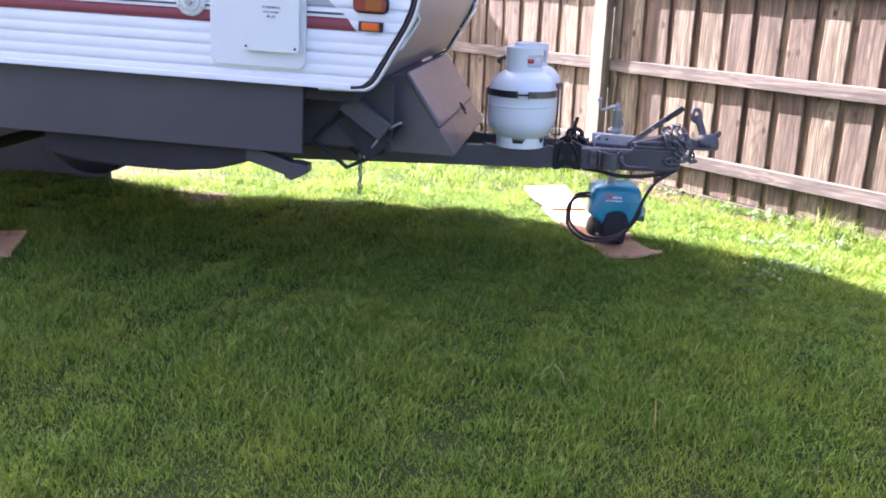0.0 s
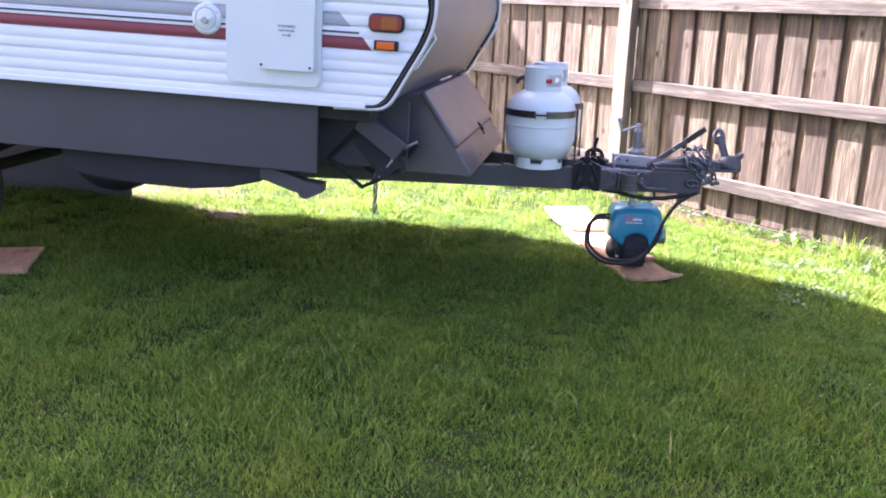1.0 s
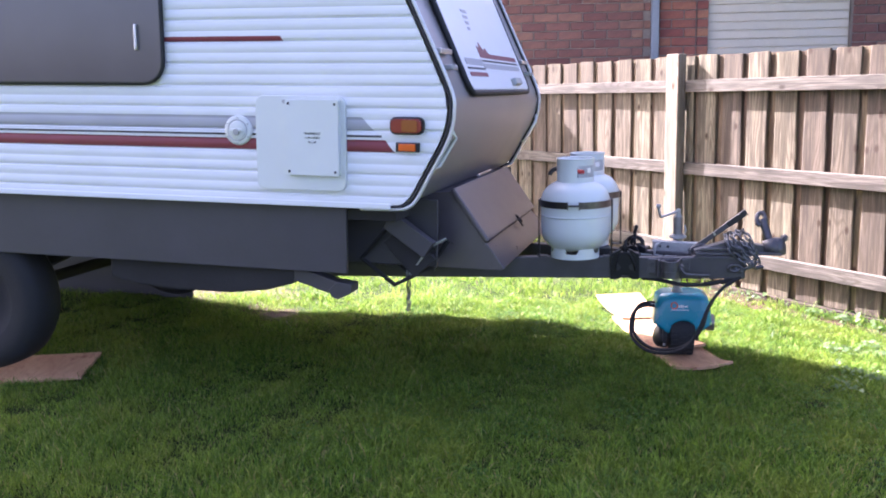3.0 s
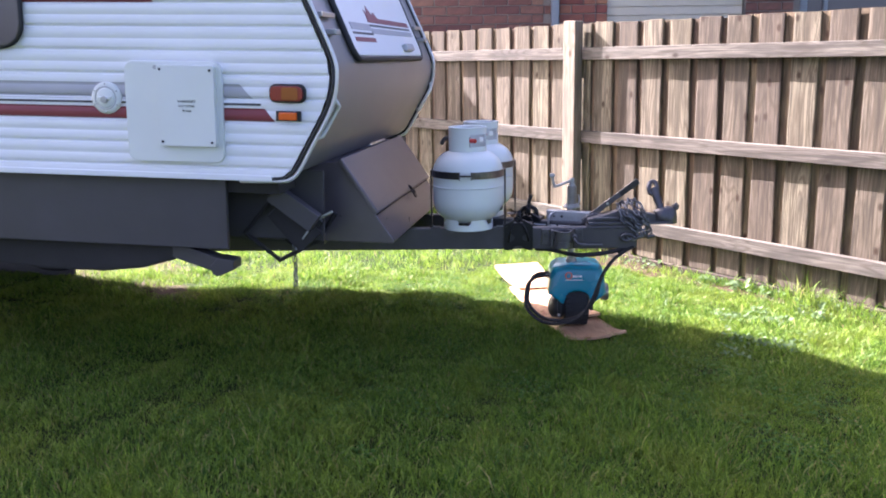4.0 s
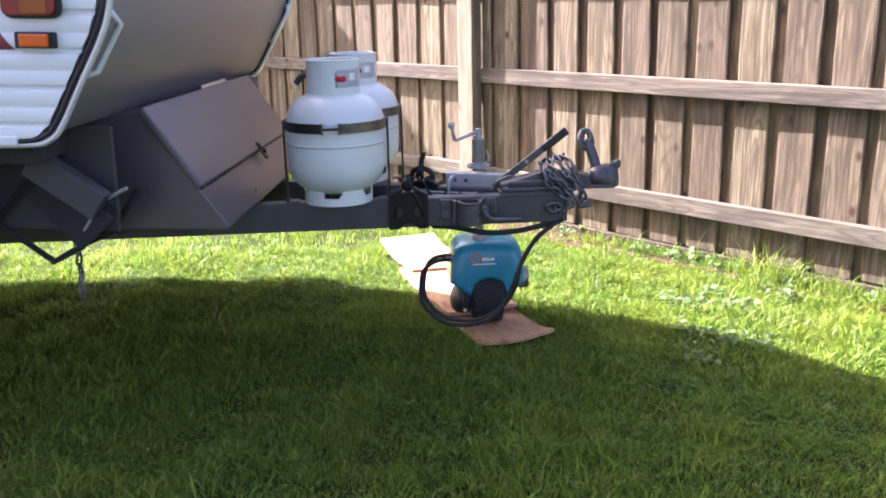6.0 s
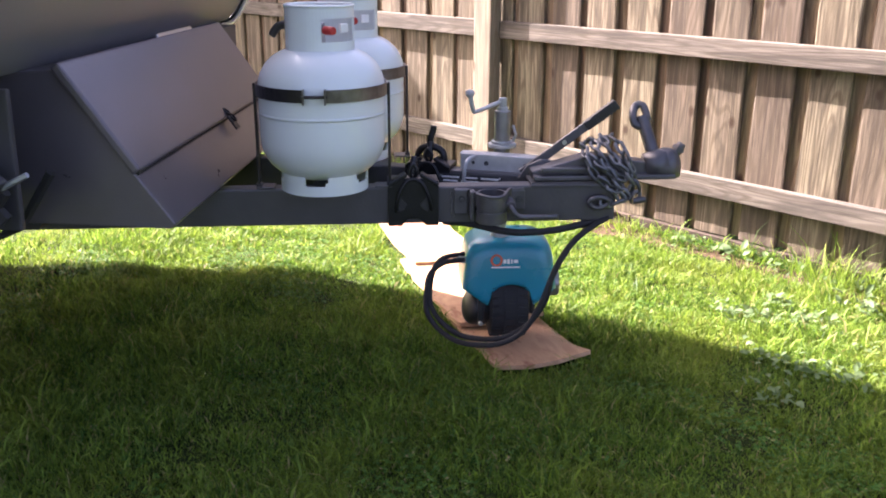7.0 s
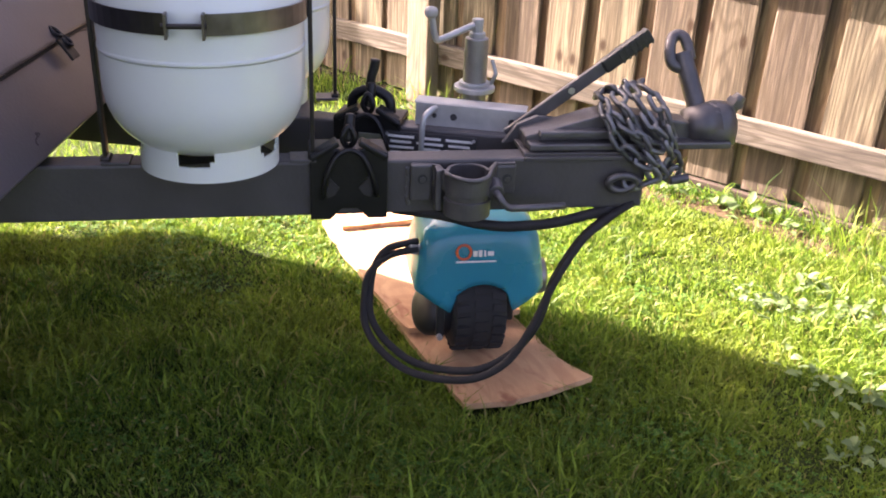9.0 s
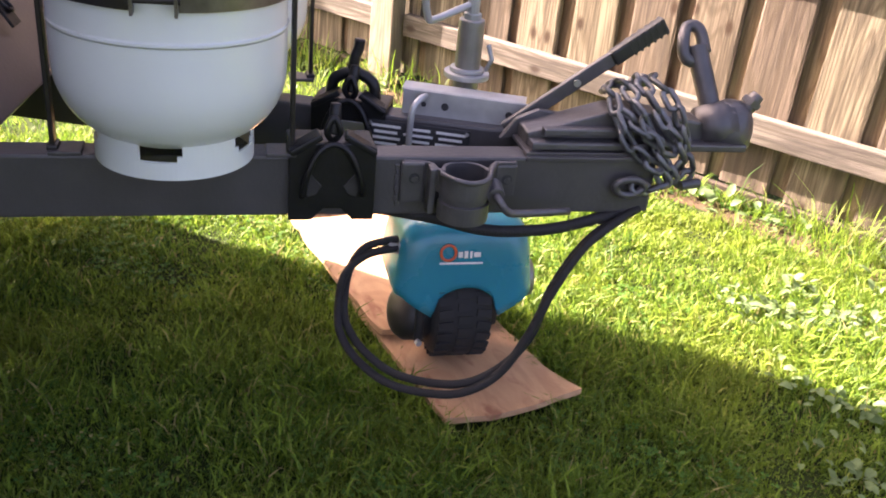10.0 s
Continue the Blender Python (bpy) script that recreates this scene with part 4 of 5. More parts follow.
# handbrake lever
hb = part("handbrake_lever", bar((0.012, -0.095, 0.518), (0.195, -0.098, 0.656), 0.010, 0.024, 0.003, up=(-0.6, 0, 0.8)), "cast", van, "dark handbrake lever with a ribbed grip", at=VI)
part("grip", bar((0.178, -0.098, 0.643), (0.258, -0.1, 0.704), 0.018, 0.027, 0.005, up=(-0.6, 0, 0.8)), "gear", hb)
for i in range(6):
    c = Vector((0.205, -0.099, 0.663)).lerp(Vector((0.252, -0.1, 0.699)), i / 5)
    part("rib", bar(c, c + Vector((0.004, 0, 0.003)), 0.0190, 0.0278, 0.0004, up=(-0.6, 0, 0.8)), "gear", hb)
part("quadrant", prism([(0.0, 0.51), (0.075, 0.518), (0.10, 0.555), (0.06, 0.560), (0.025, 0.545)], 1, -0.118, -0.106, 0.002), "cast", hb)
part("rivet", rod((0.123, -0.106, 0.602), (0.123, -0.103, 0.602), 0.006, seg=12), "alu", hb)

# ---- screw jack ----
jack = root("screw_jack", Matrix.Translation((-0.022, 0.052, 0.40)), "grey steel screw jack with a crank handle on the drawbar", "jack")
part("tube", rod((0, 0, 0.0), (0, 0, 0.262), 0.0225, seg=28, bevel=0.003), "jack", jack, smooth=False)
part("cap", rod((0, 0, 0.258), (0, 0, 0.272), 0.0155, bevel=0.002), "galv", jack)
part("flange", rod((0, 0, 0.160), (0, 0, 0.170), 0.040, seg=28, bevel=0.002), "galv", jack)
part("collar", rod((0, 0, 0.170), (0, 0, 0.178), 0.030, seg=28, bevel=0.002), "galv", jack)
part("inner_tube", rod((0, 0, -0.105), (0, 0, 0.02), 0.018, seg=24), "galv", jack)
cr = part("crank", tube(spline([(-0.002, 0.0, 0.286), (-0.02, -0.009, 0.282), (-0.073, -0.034, 0.266), (-0.086, -0.040, 0.270), (-0.095, -0.044, 0.31)], 6), 0.0062, 10), "galv", jack, smooth=True)
part("crank_head", rod((0, 0, 0.270), (0, 0, 0.297), 0.011, seg=12, bevel=0.002), "galv", cr)
part("knob", lathe([(0.0, 0.0), (0.008, 0.0), (0.012, 0.006), (0.013, 0.012), (0.010, 0.018), (0.0, 0.021)], 18, (-0.096, -0.044, 0.306)), "grey", cr, smooth=True)
part("pin", tube([(0.028, -0.02, 0.178), (0.034, -0.03, 0.20), (0.026, -0.026, 0.225)], 0.004, 8), "galv", jack)

# ---- gas bottles and their holders ----
def gas_bottle(m, label, open_at):
    g = root("gas_bottle", m, label, "gas bottle", "gas bottles on the drawbar")
    prof = [(0.0, 0.03), (0.05, 0.031), (0.085, 0.037), (0.112, 0.050), (0.135, 0.071), (0.150, 0.098), (0.157, 0.130), (0.1575, 0.195), (0.1586, 0.1975),
            (0.1586, 0.2035), (0.1575, 0.206), (0.1575, 0.262), (0.155, 0.283), (0.147, 0.305), (0.132, 0.327), (0.110, 0.345), (0.085, 0.356), (0.05, 0.361), (0.0, 0.363)]
    pts = [Vector((r, 0, z)) for r, z in prof]
    part("body", lathe([(max(p.x, 0.0), p.z) for p in spline(pts, 3)], 56), "bottle", g, "pale grey enamel", smooth=True)
    part("foot_ring", shell(0.111, 0.0, 0.052, 0.004, 96, 6, lambda a, h: h > 0.5 and abs((a - 262 + 36) % 72 - 36) < 17 - 10 * (1 - h), (0, 0, 0)), "bottle", g)
    part("collar", shell(0.0845, 0.350, 0.462, 0.004, 60, 8, lambda a, h: 0.28 < h < 0.74 and (abs((a - open_at + 180) % 360 - 180) < 40 or abs((a - open_at) % 360 - 180) < 30)), "bottle", g)
    part("rim", tube([(0.083 * math.cos(a), 0.083 * math.sin(a), 0.462) for a in (2 * math.pi * i / 40 for i in range(40))], 0.004, 8, True), "bottle", g, smooth=True)
    v = part("valve", rod((0, 0, 0.36), (0, 0, 0.42), 0.014, bevel=0.003), "galv", g, "brass valve with red tap")
    oa = radians(open_at)
    part("tap", rod((0.018 * math.cos(oa), 0.018 * math.sin(oa), 0.402), (0.050 * math.cos(oa), 0.050 * math.sin(oa), 0.402), 0.0105, bevel=0.003), "redtap", v)
    part("tag", box((0.010, 0.024, 0.022), (0.062 * math.cos(oa + 0.45), 0.066 * math.sin(oa + 0.45), 0.408), pose(0, 0, 0, 0, 0, open_at), 0.003), "paper", v)
    part("regulator", tube(spline([(0, 0, 0.415), (-0.05, 0.01, 0.418), (-0.10, 0.02, 0.41), (-0.12, 0.02, 0.385)], 5), 0.010, 8), "gear", v, smooth=True)
    return g


def holder(cx, cy, z0, label):
    h = root("bottle_holder", Matrix.Translation((cx, cy, z0)) @ Matrix.Diagonal((0.977, 0.977, 0.958, 1)), label, "bottle holder", "holders of the gas bottles")
    def band(a0, a1, mm):
        bm = bmesh.new()
        prev = None
        n = 26
        for i in range(n + 1):
            a = radians(a0 + (a1 - a0) * i / n)
            cur = [bm.verts.new((r * math.cos(a), r * math.sin(a), z)) for r, z in ((0.1602, 0.246), (0.1632, 0.246), (0.1632, 0.277), (0.1602, 0.277))]
            if prev:
                for j in range(4):
                    bm.faces.new((prev[j], prev[(j + 1) % 4], cur[(j + 1) % 4], cur[j]))
            else:
                bm.faces.new(cur)
            prev = cur
        bm.faces.new(prev[::-1])
        bmesh.ops.recalc_face_normals(bm, faces=bm.faces)
        part("strap", bm, mm, h, "steel strap")
    band(90, 258, "strap")
    # Right half is paler: wear, and a highlight put into its colour.
    band(276, 449, "strap_worn_lit")
    for a in (258, 276):
        c = Vector((0.163 * math.cos(radians(a)), 0.163 * math.sin(radians(a)), 0.262))
        part("strap_lug", box((0.004, 0.022, 0.036), c + Vector((0, -0.009, 0)), None, 0.001), "strap_worn_lit", h)
    part("strap_bolt", rod((-0.040, -0.172, 0.262), (0.022, -0.172, 0.262), 0.004, seg=10), "strap", h)
    for s in (-1, 1):
        part("upright", box((0.007, 0.022, 0.272), (s * 0.1665, 0.0, 0.138), None, 0.002), "strap", h)
        part("foot_plate", box((0.045, 0.045, 0.006), (s * 0.150, 0.0, 0.004), None, 0.002), "beam", h)
        part("weld", box((0.016, 0.03, 0.012), (s * 0.1665, 0.0, 0.008), None, 0.004), "strap", h)
    return h


SLIM = Matrix.Diagonal((0.977, 0.977, 0.958, 1))
gas_bottle(pose(-0.502, -0.196, 0.5145) @ SLIM, "pale grey gas bottle strapped to the drawbar beside the locker", 315)
gas_bottle(pose(-0.446, 0.172, 0.512) @ SLIM, "pale grey gas bottle standing behind the other one", 295)
holder(-0.502, -0.196, 0.5125, "dark steel strap and uprights round the nearer gas bottle")
holder(-0.446, 0.172, 0.510, "dark steel strap and uprights round the farther gas bottle")

# ---- motorised jockey wheel ----
mover = root("jockey_mover", pose(-0.006, 0.0, 0.0), "teal motorised jockey wheel under the drawbar", "trailer mover")


def mover_cover():
    """Rounded tapering hood; each column starts at its own lower edge, so the wheel arch is smooth."""
    bm = bmesh.new()
    levels = [(0.160, 0.132, 0.116, 0.035), (0.21, 0.129, 0.113, 0.037), (0.255, 0.125, 0.110, 0.04), (0.30, 0.120, 0.105, 0.042), (0.33, 0.115, 0.100, 0.044),
              (0.348, 0.109, 0.095, 0.046), (0.360, 0.097, 0.088, 0.046), (0.367, 0.088, 0.079, 0.044), (0.371, 0.07, 0.062, 0.04), (0.372, 0.045, 0.04, 0.03)]
    def size_at(z):
        for a, b in zip(levels, levels[1:]):
            if z <= b[0]:
                t = max(0.0, (z - a[0]) / (b[0] - a[0]))
                return [p + (q - p) * t for p, q in zip(a[1:], b[1:])]
        return levels[-1][1:]
    AX, AR = 0.0, 0.057
    cols = []
    for qx, qy, a0 in ((1, 1, 0), (-1, 1, 90), (-1, -1, 180), (1, -1, 270)):
        cols += [("c", qx, qy, radians(a0 + 90 * i / 8)) for i in range(9)]
        if a0 == 180:
            fr = [i / 40 for i in range(1, 40)]
            cols += [("f", f, -1, 0) for f in fr]
        if a0 == 0:
            cols += [("b", i / 20, 1, 0) for i in range(1, 20)]
    def place(c, z):
        hx, hy, r = size_at(z)
        if c[0] == "c":
            return Vector((c[1] * (hx - r) + r * math.cos(c[3]), c[2] * (hy - r) + r * math.sin(c[3]), z))
        if c[0] == "f":
            return Vector(((-hx + r) * (1 - 2 * c[1]), -hy, z))
        return Vector(((hx - r) * (1 - 2 * c[1]), hy, z))
    tops = [lv[0] for lv in levels[4:]]
    columns = []
    for c in cols:
        p = place(c, 0.2)
        q = (p.x - AX) / AR
        if c[0] == "f" and abs(q) < 1:
            zb = 0.168 + 0.022 * min(1, (1 - abs(q)) / 0.06) + 0.046 * math.sqrt(1 - q * q)
        else:
            zb = 0.168 + 0.045 * min(1, max(0, (abs(p.x) - 0.058) / 0.06))
        zs = [zb + (0.33 - zb) * i / 8 for i in range(8)] + tops
        columns.append([bm.verts.new(place(c, z)) for z in zs])
    k = len(columns)
    for i in range(k):
        a, b = columns[i], columns[(i + 1) % k]
        for v0, v1, v2, v3 in zip(a, b, b[1:], a[1:]):
            bm.faces.new((v0, v1, v2, v3))
    bm.faces.new([c[-1] for c in columns])
    return bm


cov = part("cover", mover_cover(), "teal", mover, "glossy teal plastic cover", smooth=True,
           at=Matrix.Translation((0.010, 0.085, -0.0426)) @ Matrix.Diagonal((1.06, 1.0, 0.926, 1)))
so = cov.modifiers.new("thick", "SOLIDIFY")
so.thickness = 0.004
lm = Matrix.Translation((-0.022, -0.1058, 0.314)) @ pose(0, 0, 0, 82, 0, 0)
part("emblem_ring", tube([(-0.018 + 0.0135 * math.cos(a), 0.016 * math.sin(a), 0.001) for a in (2 * math.pi * i / 24 for i in range(24))], 0.003, 6, True, 0.4), "orange", cov, at=lm)
for i, (x0, w, h) in enumerate(((0.004, 0.008, 0.012), (0.014, 0.007, 0.015), (0.023, 0.004, 0.014), (0.034, 0.012, 0.010))):
    part("emblem_bar", box((w, h, 0.001), (x0, -0.004, 0.001)), "paper", cov, at=lm)
part("emblem_bar", box((0.078, 0.004, 0.001), (0.006, -0.022, 0.001)), "paper", cov, at=lm)
ty = part("tyre", lathe([(0.055, -0.057), (0.090, -0.058), (0.102, -0.051), (0.108, -0.028), (0.109, 0.0), (0.108, 0.028), (0.102, 0.051), (0.090, 0.058), (0.055, 0.057)], 44),
          "tyre", mover, "black block-tread rubber tyre", smooth=True, at=pose(0.007, 0.045, 0.0965, 0, 90, 0) @ Matrix.Diagonal((0.9, 0.9, 0.97, 1)))
tb = bmesh.new()
for i in range(26):
    a = 360 * i / 26
    for xx, tw in ((-0.038, 8), (0.0, 0), (0.038, -8)):
        aa = a + (360 / 52 if xx == 0 else 0)
        box((0.006, 0.016, 0.029), (0, 0, 0), pose(0, 0, 0, 0, 0, aa) @ Matrix.Translation((0.1085, 0, xx)) @ pose(0, 0, 0, tw, 0, 0), 0.0, bm=tb)
part("tread", tb, "tyre", ty)
part("hub", rod((0, 0, -0.05), (0, 0, 0.05), 0.05, seg=28, bevel=0.006), "gear", ty)
gx = part("gearbox", lathe([(0.0, 0.026), (0.03, 0.024), (0.048, 0.016), (0.056, 0.004), (0.057, -0.03)], 30), "gear", mover, "black round gear housing", smooth=True,
          at=pose(-0.090, 0.035, 0.090, 0, -78, 18))
part("bolt", rod((-0.078, -0.030, 0.062), (-0.076, -0.040, 0.062), 0.006, seg=8), "galv", mover)
part("fork", box((0.018, 0.12, 0.09), (-0.074, 0.035, 0.098), None, 0.006), "gear", mover)
part("fork", box((0.016, 0.11, 0.08), (0.080, 0.060, 0.110), None, 0.006), "gear", mover)
part("motor_end", rod((0.125, 0.060, 0.150), (0.162, 0.060, 0.150), 0.040, seg=28, bevel=0.008), "jack", mover, "round grey motor end", smooth=True)
part("stem", rod((-0.016, 0.052, 0.292), (-0.016, 0.052, 0.318), 0.030, 0.022, bevel=0.003), "galv", mover)
part("plug", box((0.030, 0.022, 0.020), (-0.128, 0.026, 0.238), pose(0, 0, 0, 0, 15, 20), 0.003), "grey", mover, "pale cable gland")

# ---- cables ----
loop_a = [(-0.128, 0.020, 0.239), (-0.187, -0.005, 0.238), (-0.227, -0.025, 0.212), (-0.239, -0.040, 0.164), (-0.239, -0.075, 0.119), (-0.208, -0.120, 0.083), (-0.151, -0.170, 0.064),
          (-0.061, -0.225, 0.081), (0.007, -0.240, 0.124), (0.051, -0.245, 0.205), (0.084, -0.240, 0.289), (0.132, -0.225, 0.363), (0.190, -0.210, 0.405), (0.228, -0.197, 0.422)]
cab = root("power_cable", None, "pair of black power cables looping from the mover to the drawbar", "cable")
part("cable", tube(spline(loop_a, 8), 0.0075, 10), "cable", cab, smooth=True)
loop_b = [(x + (0.012 if 0.1 < i / 13 < 0.75 else 0.002), y + 0.012, z + (0.012 if i < 9 else -0.002)) for i, (x, y, z) in enumerate(loop_a)]
part("cable", tube(spline(loop_b, 8), 0.0075, 10), "cable", cab, smooth=True)
cab2 = root("cable_loom", None, "thick black cable loom slung under the drawbar", "cable")
part("cable", tube(spline([(-0.20, -0.17, 0.41), (-0.15, -0.195, 0.412), (-0.107, -0.20, 0.405), (-0.054, -0.21, 0.394), (0.0, -0.215, 0.390), (0.075, -0.215, 0.394), (0.136, -0.205, 0.402), (0.20, -0.19, 0.412)], 8), 0.0095, 10), "cable", cab2, smooth=True)
part("tie", tube([(0.168 + 0.013 * math.cos(a), -0.198, 0.407 + 0.013 * math.sin(a)) for a in (2 * math.pi * i / 16 for i in range(16))], 0.0025, 6, True), "black", cab2)

# ---- chains ----
def link_mesh(length, width, r):
    bm = bmesh.new()
    h, w = length / 2 - width / 2, width / 2 - r
    pts = []
    for i in range(14):
        a = 2 * math.pi * i / 14
        pts.append((w * math.cos(a), 0, (h if math.sin(a) >= 0 else -h) + w * math.sin(a)))
    tube(pts, r, 7, True, bm=bm)
    me = bpy.data.meshes.new("link")
    bm.to_mesh(me), bm.free()
    for p in me.polygons:
        p.use_smooth = True
    return me


def chain(name, strands, pitch, me, mm, label, seed):
    c = root(name, None, label, "chain")
    rnd = random.Random(seed)
    n = 0
    for st in strands:
        pts = spline(st, 24)
        run, last = 0.0, pts[0]
        for a, b in zip(pts, pts[1:]):
            run += (b - a).length
            if run >= pitch:
                d = (b - last).normalized()
                q = d.to_track_quat("Z", "Y").to_matrix().to_4x4()
                m = Matrix.Translation((b + last) / 2) @ q @ pose(0, 0, 0, rnd.uniform(-10, 10), rnd.uniform(-10, 10), (n % 2) * 90 + 40 + rnd.uniform(-20, 20))
                part_of("link", me, mm, c, at=m)
                run, last = 0.0, b
                n += 1
    return c


big = link_mesh(0.044, 0.027, 0.0048)
heap = chain("safety_chain", [
    [(0.160, -0.10, 0.595), (0.148, -0.15, 0.605), (0.152, -0.19, 0.575), (0.166, -0.205, 0.54), (0.200, -0.215, 0.515), (0.235, -0.215, 0.490), (0.245, -0.21, 0.465), (0.215, -0.208, 0.460), (0.185, -0.207, 0.468)],
    [(0.178, -0.09, 0.600), (0.172, -0.15, 0.615), (0.185, -0.195, 0.585), (0.205, -0.21, 0.550), (0.232, -0.215, 0.515), (0.255, -0.21, 0.480), (0.262, -0.205, 0.455)],
    [(0.205, -0.085, 0.600), (0.198, -0.15, 0.622), (0.212, -0.195, 0.590), (0.238, -0.212, 0.555), (0.268, -0.21, 0.525), (0.284, -0.205, 0.490), (0.276, -0.2, 0.460)],
    [(0.225, -0.085, 0.600), (0.222, -0.14, 0.625), (0.240, -0.19, 0.600), (0.262, -0.205, 0.560), (0.276, -0.205, 0.525), (0.262, -0.20, 0.490), (0.250, -0.2, 0.465)],
    [(0.155, -0.17, 0.585), (0.185, -0.205, 0.565), (0.215, -0.212, 0.540), (0.245, -0.214, 0.530), (0.270, -0.207, 0.505)],
], 0.031, big, "chain", "dark steel safety chain heaped over the coupling", 5)
heap.location.x = 0.014
sh = root("chain_shackle", None, "dark bow shackle bolted through the rail end", "shackle")
part("bow", tube(spline([(0.178, -0.212, 0.458), (0.172, -0.214, 0.470), (0.185, -0.216, 0.480), (0.208, -0.216, 0.480), (0.222, -0.214, 0.470), (0.215, -0.212, 0.458), (0.195, -0.212, 0.452)], 5, True), 0.0065, 10, True), "cast", sh, smooth=True)
part("pin", rod((0.284, -0.215, 0.470), (0.318, -0.212, 0.474), 0.008, bevel=0.002), "cast", sh)
small = link_mesh(0.033, 0.022, 0.0038)
CX = Vector((-1.193, -0.64, 0))
chain("step_chain", [[(CX.x, CX.y, 0.53), (CX.x + 0.002, CX.y, 0.44), (CX.x - 0.002, CX.y, 0.355)]], 0.0225, small, "chain", "thin steel chain hanging from the folded step", 8)

# ---- boards on the lawn ----
BDIR = 15.6


def ply_board(corner, width, length, z0, curl_a, curl_b, label, seed, sag=0.006):
    bm = bmesh.new()
    rnd = random.Random(seed)
    nx, ny, th = 6, 16, 0.013
    top, low = [], []
    for j in range(ny + 1):
        ra, rb = [], []
        for i in range(nx + 1):
            fx, fy = i / nx, j / ny
            x = width * fx + (rnd.uniform(-0.003, 0.003) if i in (0, nx) else 0)
            y = length * fy + (rnd.uniform(-0.004, 0.004) if j in (0, ny) else 0) + (0.025 * (1 - fx) if j == 0 else 0)
            z = curl_a * max(0, 1 - fy / 0.35) ** 2 * (0.4 + 0.6 * fx) + curl_b * max(0, (fy - 0.65) / 0.35) ** 2 + sag * ((2 * fx - 1) ** 2 - 1) * max(0, 1 - fy / 0.5)
            ra.append(bm.verts.new((x, y, z + th))), rb.append(bm.verts.new((x, y, z)))
        top.append(ra), low.append(rb)
    for j in range(ny):
        for i in range(nx):
            bm.faces.new((top[j][i], top[j][i + 1], top[j + 1][i + 1], top[j + 1][i]))
            bm.faces.new((low[j][i + 1], low[j][i], low[j + 1][i], low[j + 1][i + 1]))
        bm.faces.new((top[j][0], top[j + 1][0], low[j + 1][0], low[j][0]))
        bm.faces.new((top[j + 1][nx], top[j][nx], low[j][nx], low[j + 1][nx]))
    for i in range(nx):
        bm.faces.new((top[0][i + 1], top[0][i], low[0][i], low[0][i + 1]))
        bm.faces.new((top[ny][i], top[ny][i + 1], low[ny][i + 1], low[ny][i]))
    bmesh.ops.recalc_face_normals(bm, faces=bm.faces)
    ob = part("plywood_board", bm, "ply", None, smooth=False, at=pose(corner[0], corner[1], z0, 0, 0, BDIR))
    return tagged(ob, label, "board", "boards laid as a track")


ply_board((-0.046, -0.222), 0.268, 0.50, -0.019, 0.030, 0.0, "reddish plywood strip on the grass under the jockey wheel", 1, 0.016)
ply_board((-0.125, 0.06), 0.268, 0.64, -0.006, 0.018, 0.012, "reddish plywood strip overlapping the first board", 2)
ply_board((-0.235, 0.60), 0.268, 0.50, 0.006, 0.016, 0.03, "sunlit plywood strip with raised ends on the grass", 3)
ob = ply_board((-3.20, -0.66), 0.45, 0.42, -0.016, 0.0, 0.0, "pale board on the grass beside the caravan wheel", 4)

# ---- weeds ----
def leaf_mesh(seed):
    """A lobed, folded leaf one unit long."""
    rnd = random.Random(seed)
    bm = bmesh.new()
    lift, wide = rnd.uniform(0.1, 0.5), rnd.uniform(0.38, 0.60)
    prev = None
    for k in range(8):
        t = k / 7
        p = Vector((t, 0.03 * math.sin(5 * t + seed), lift * (t - 0.85 * t * t)))
        ww = wide * (0.10 + math.sin(math.pi * min(1, t * 0.9 + 0.08)) ** 0.8) * (1 + 0.13 * (-1) ** k) / 2
        cur = [bm.verts.new(p + Vector((0, -ww, ww * 0.4))), bm.verts.new(p), bm.verts.new(p + Vector((0, ww, ww * 0.4)))]
        if prev:
            bm.faces.new((prev[0], cur[0], cur[1], prev[1])), bm.faces.new((prev[1], cur[1], cur[2], prev[2]))
        prev = cur
    me = bpy.data.meshes.new("leaf")
    bm.to_mesh(me), bm.free()
    for p in me.polygons:
        p.use_smooth = True
    return me


LEAVES = [leaf_mesh(i) for i in range(6)]


def weed(m, n, size, label, seed):
    rnd = random.Random(seed)
    w = root("weed", m, label, "weed", "broad-leaved weeds in the lawn")
    for i in range(n):
        a = 360 * (i * 0.382 + rnd.uniform(-0.04, 0.04))
        L = size * rnd.uniform(0.4, 0.85)
        r = size * rnd.uniform(0.1, 2.3)
        b = rnd.uniform(0, 2 * math.pi)
        part_of("leaf", LEAVES[rnd.randrange(6)], "leaf", w, at=pose(r * math.cos(b), r * math.sin(b), rnd.uniform(0.014, 0.038), rnd.uniform(-32, 32), rnd.uniform(-42, 8), a) @ Matrix.Scale(L, 4))
    return w


rnd = random.Random(12)
for cx, cy, n, size in ((0.84, 0.10, 48, 0.040), (0.74, 0.16, 36, 0.036), (0.96, 0.07, 50, 0.042), (1.20, 0.18, 40, 0.038), (0.92, 0.22, 40, 0.036), (0.78, -0.26, 38, 0.040),
                        (0.64, -0.40, 32, 0.038), (0.90, -0.32, 34, 0.040), (0.70, -0.14, 20, 0.034), (1.02, -0.16, 24, 0.036), (1.34, 0.34, 26, 0.034)):
    weed(Matrix.Translation((cx, cy, lie(cx, cy))) @ pose(0, 0, 0, 0, 0, rnd.uniform(0, 360)), n, size, "pale green broad-leaved weed rosette in the lawn", rnd.randrange(999))
fdir = Vector((math.cos(radians(FANG)), math.sin(radians(FANG)), 0))
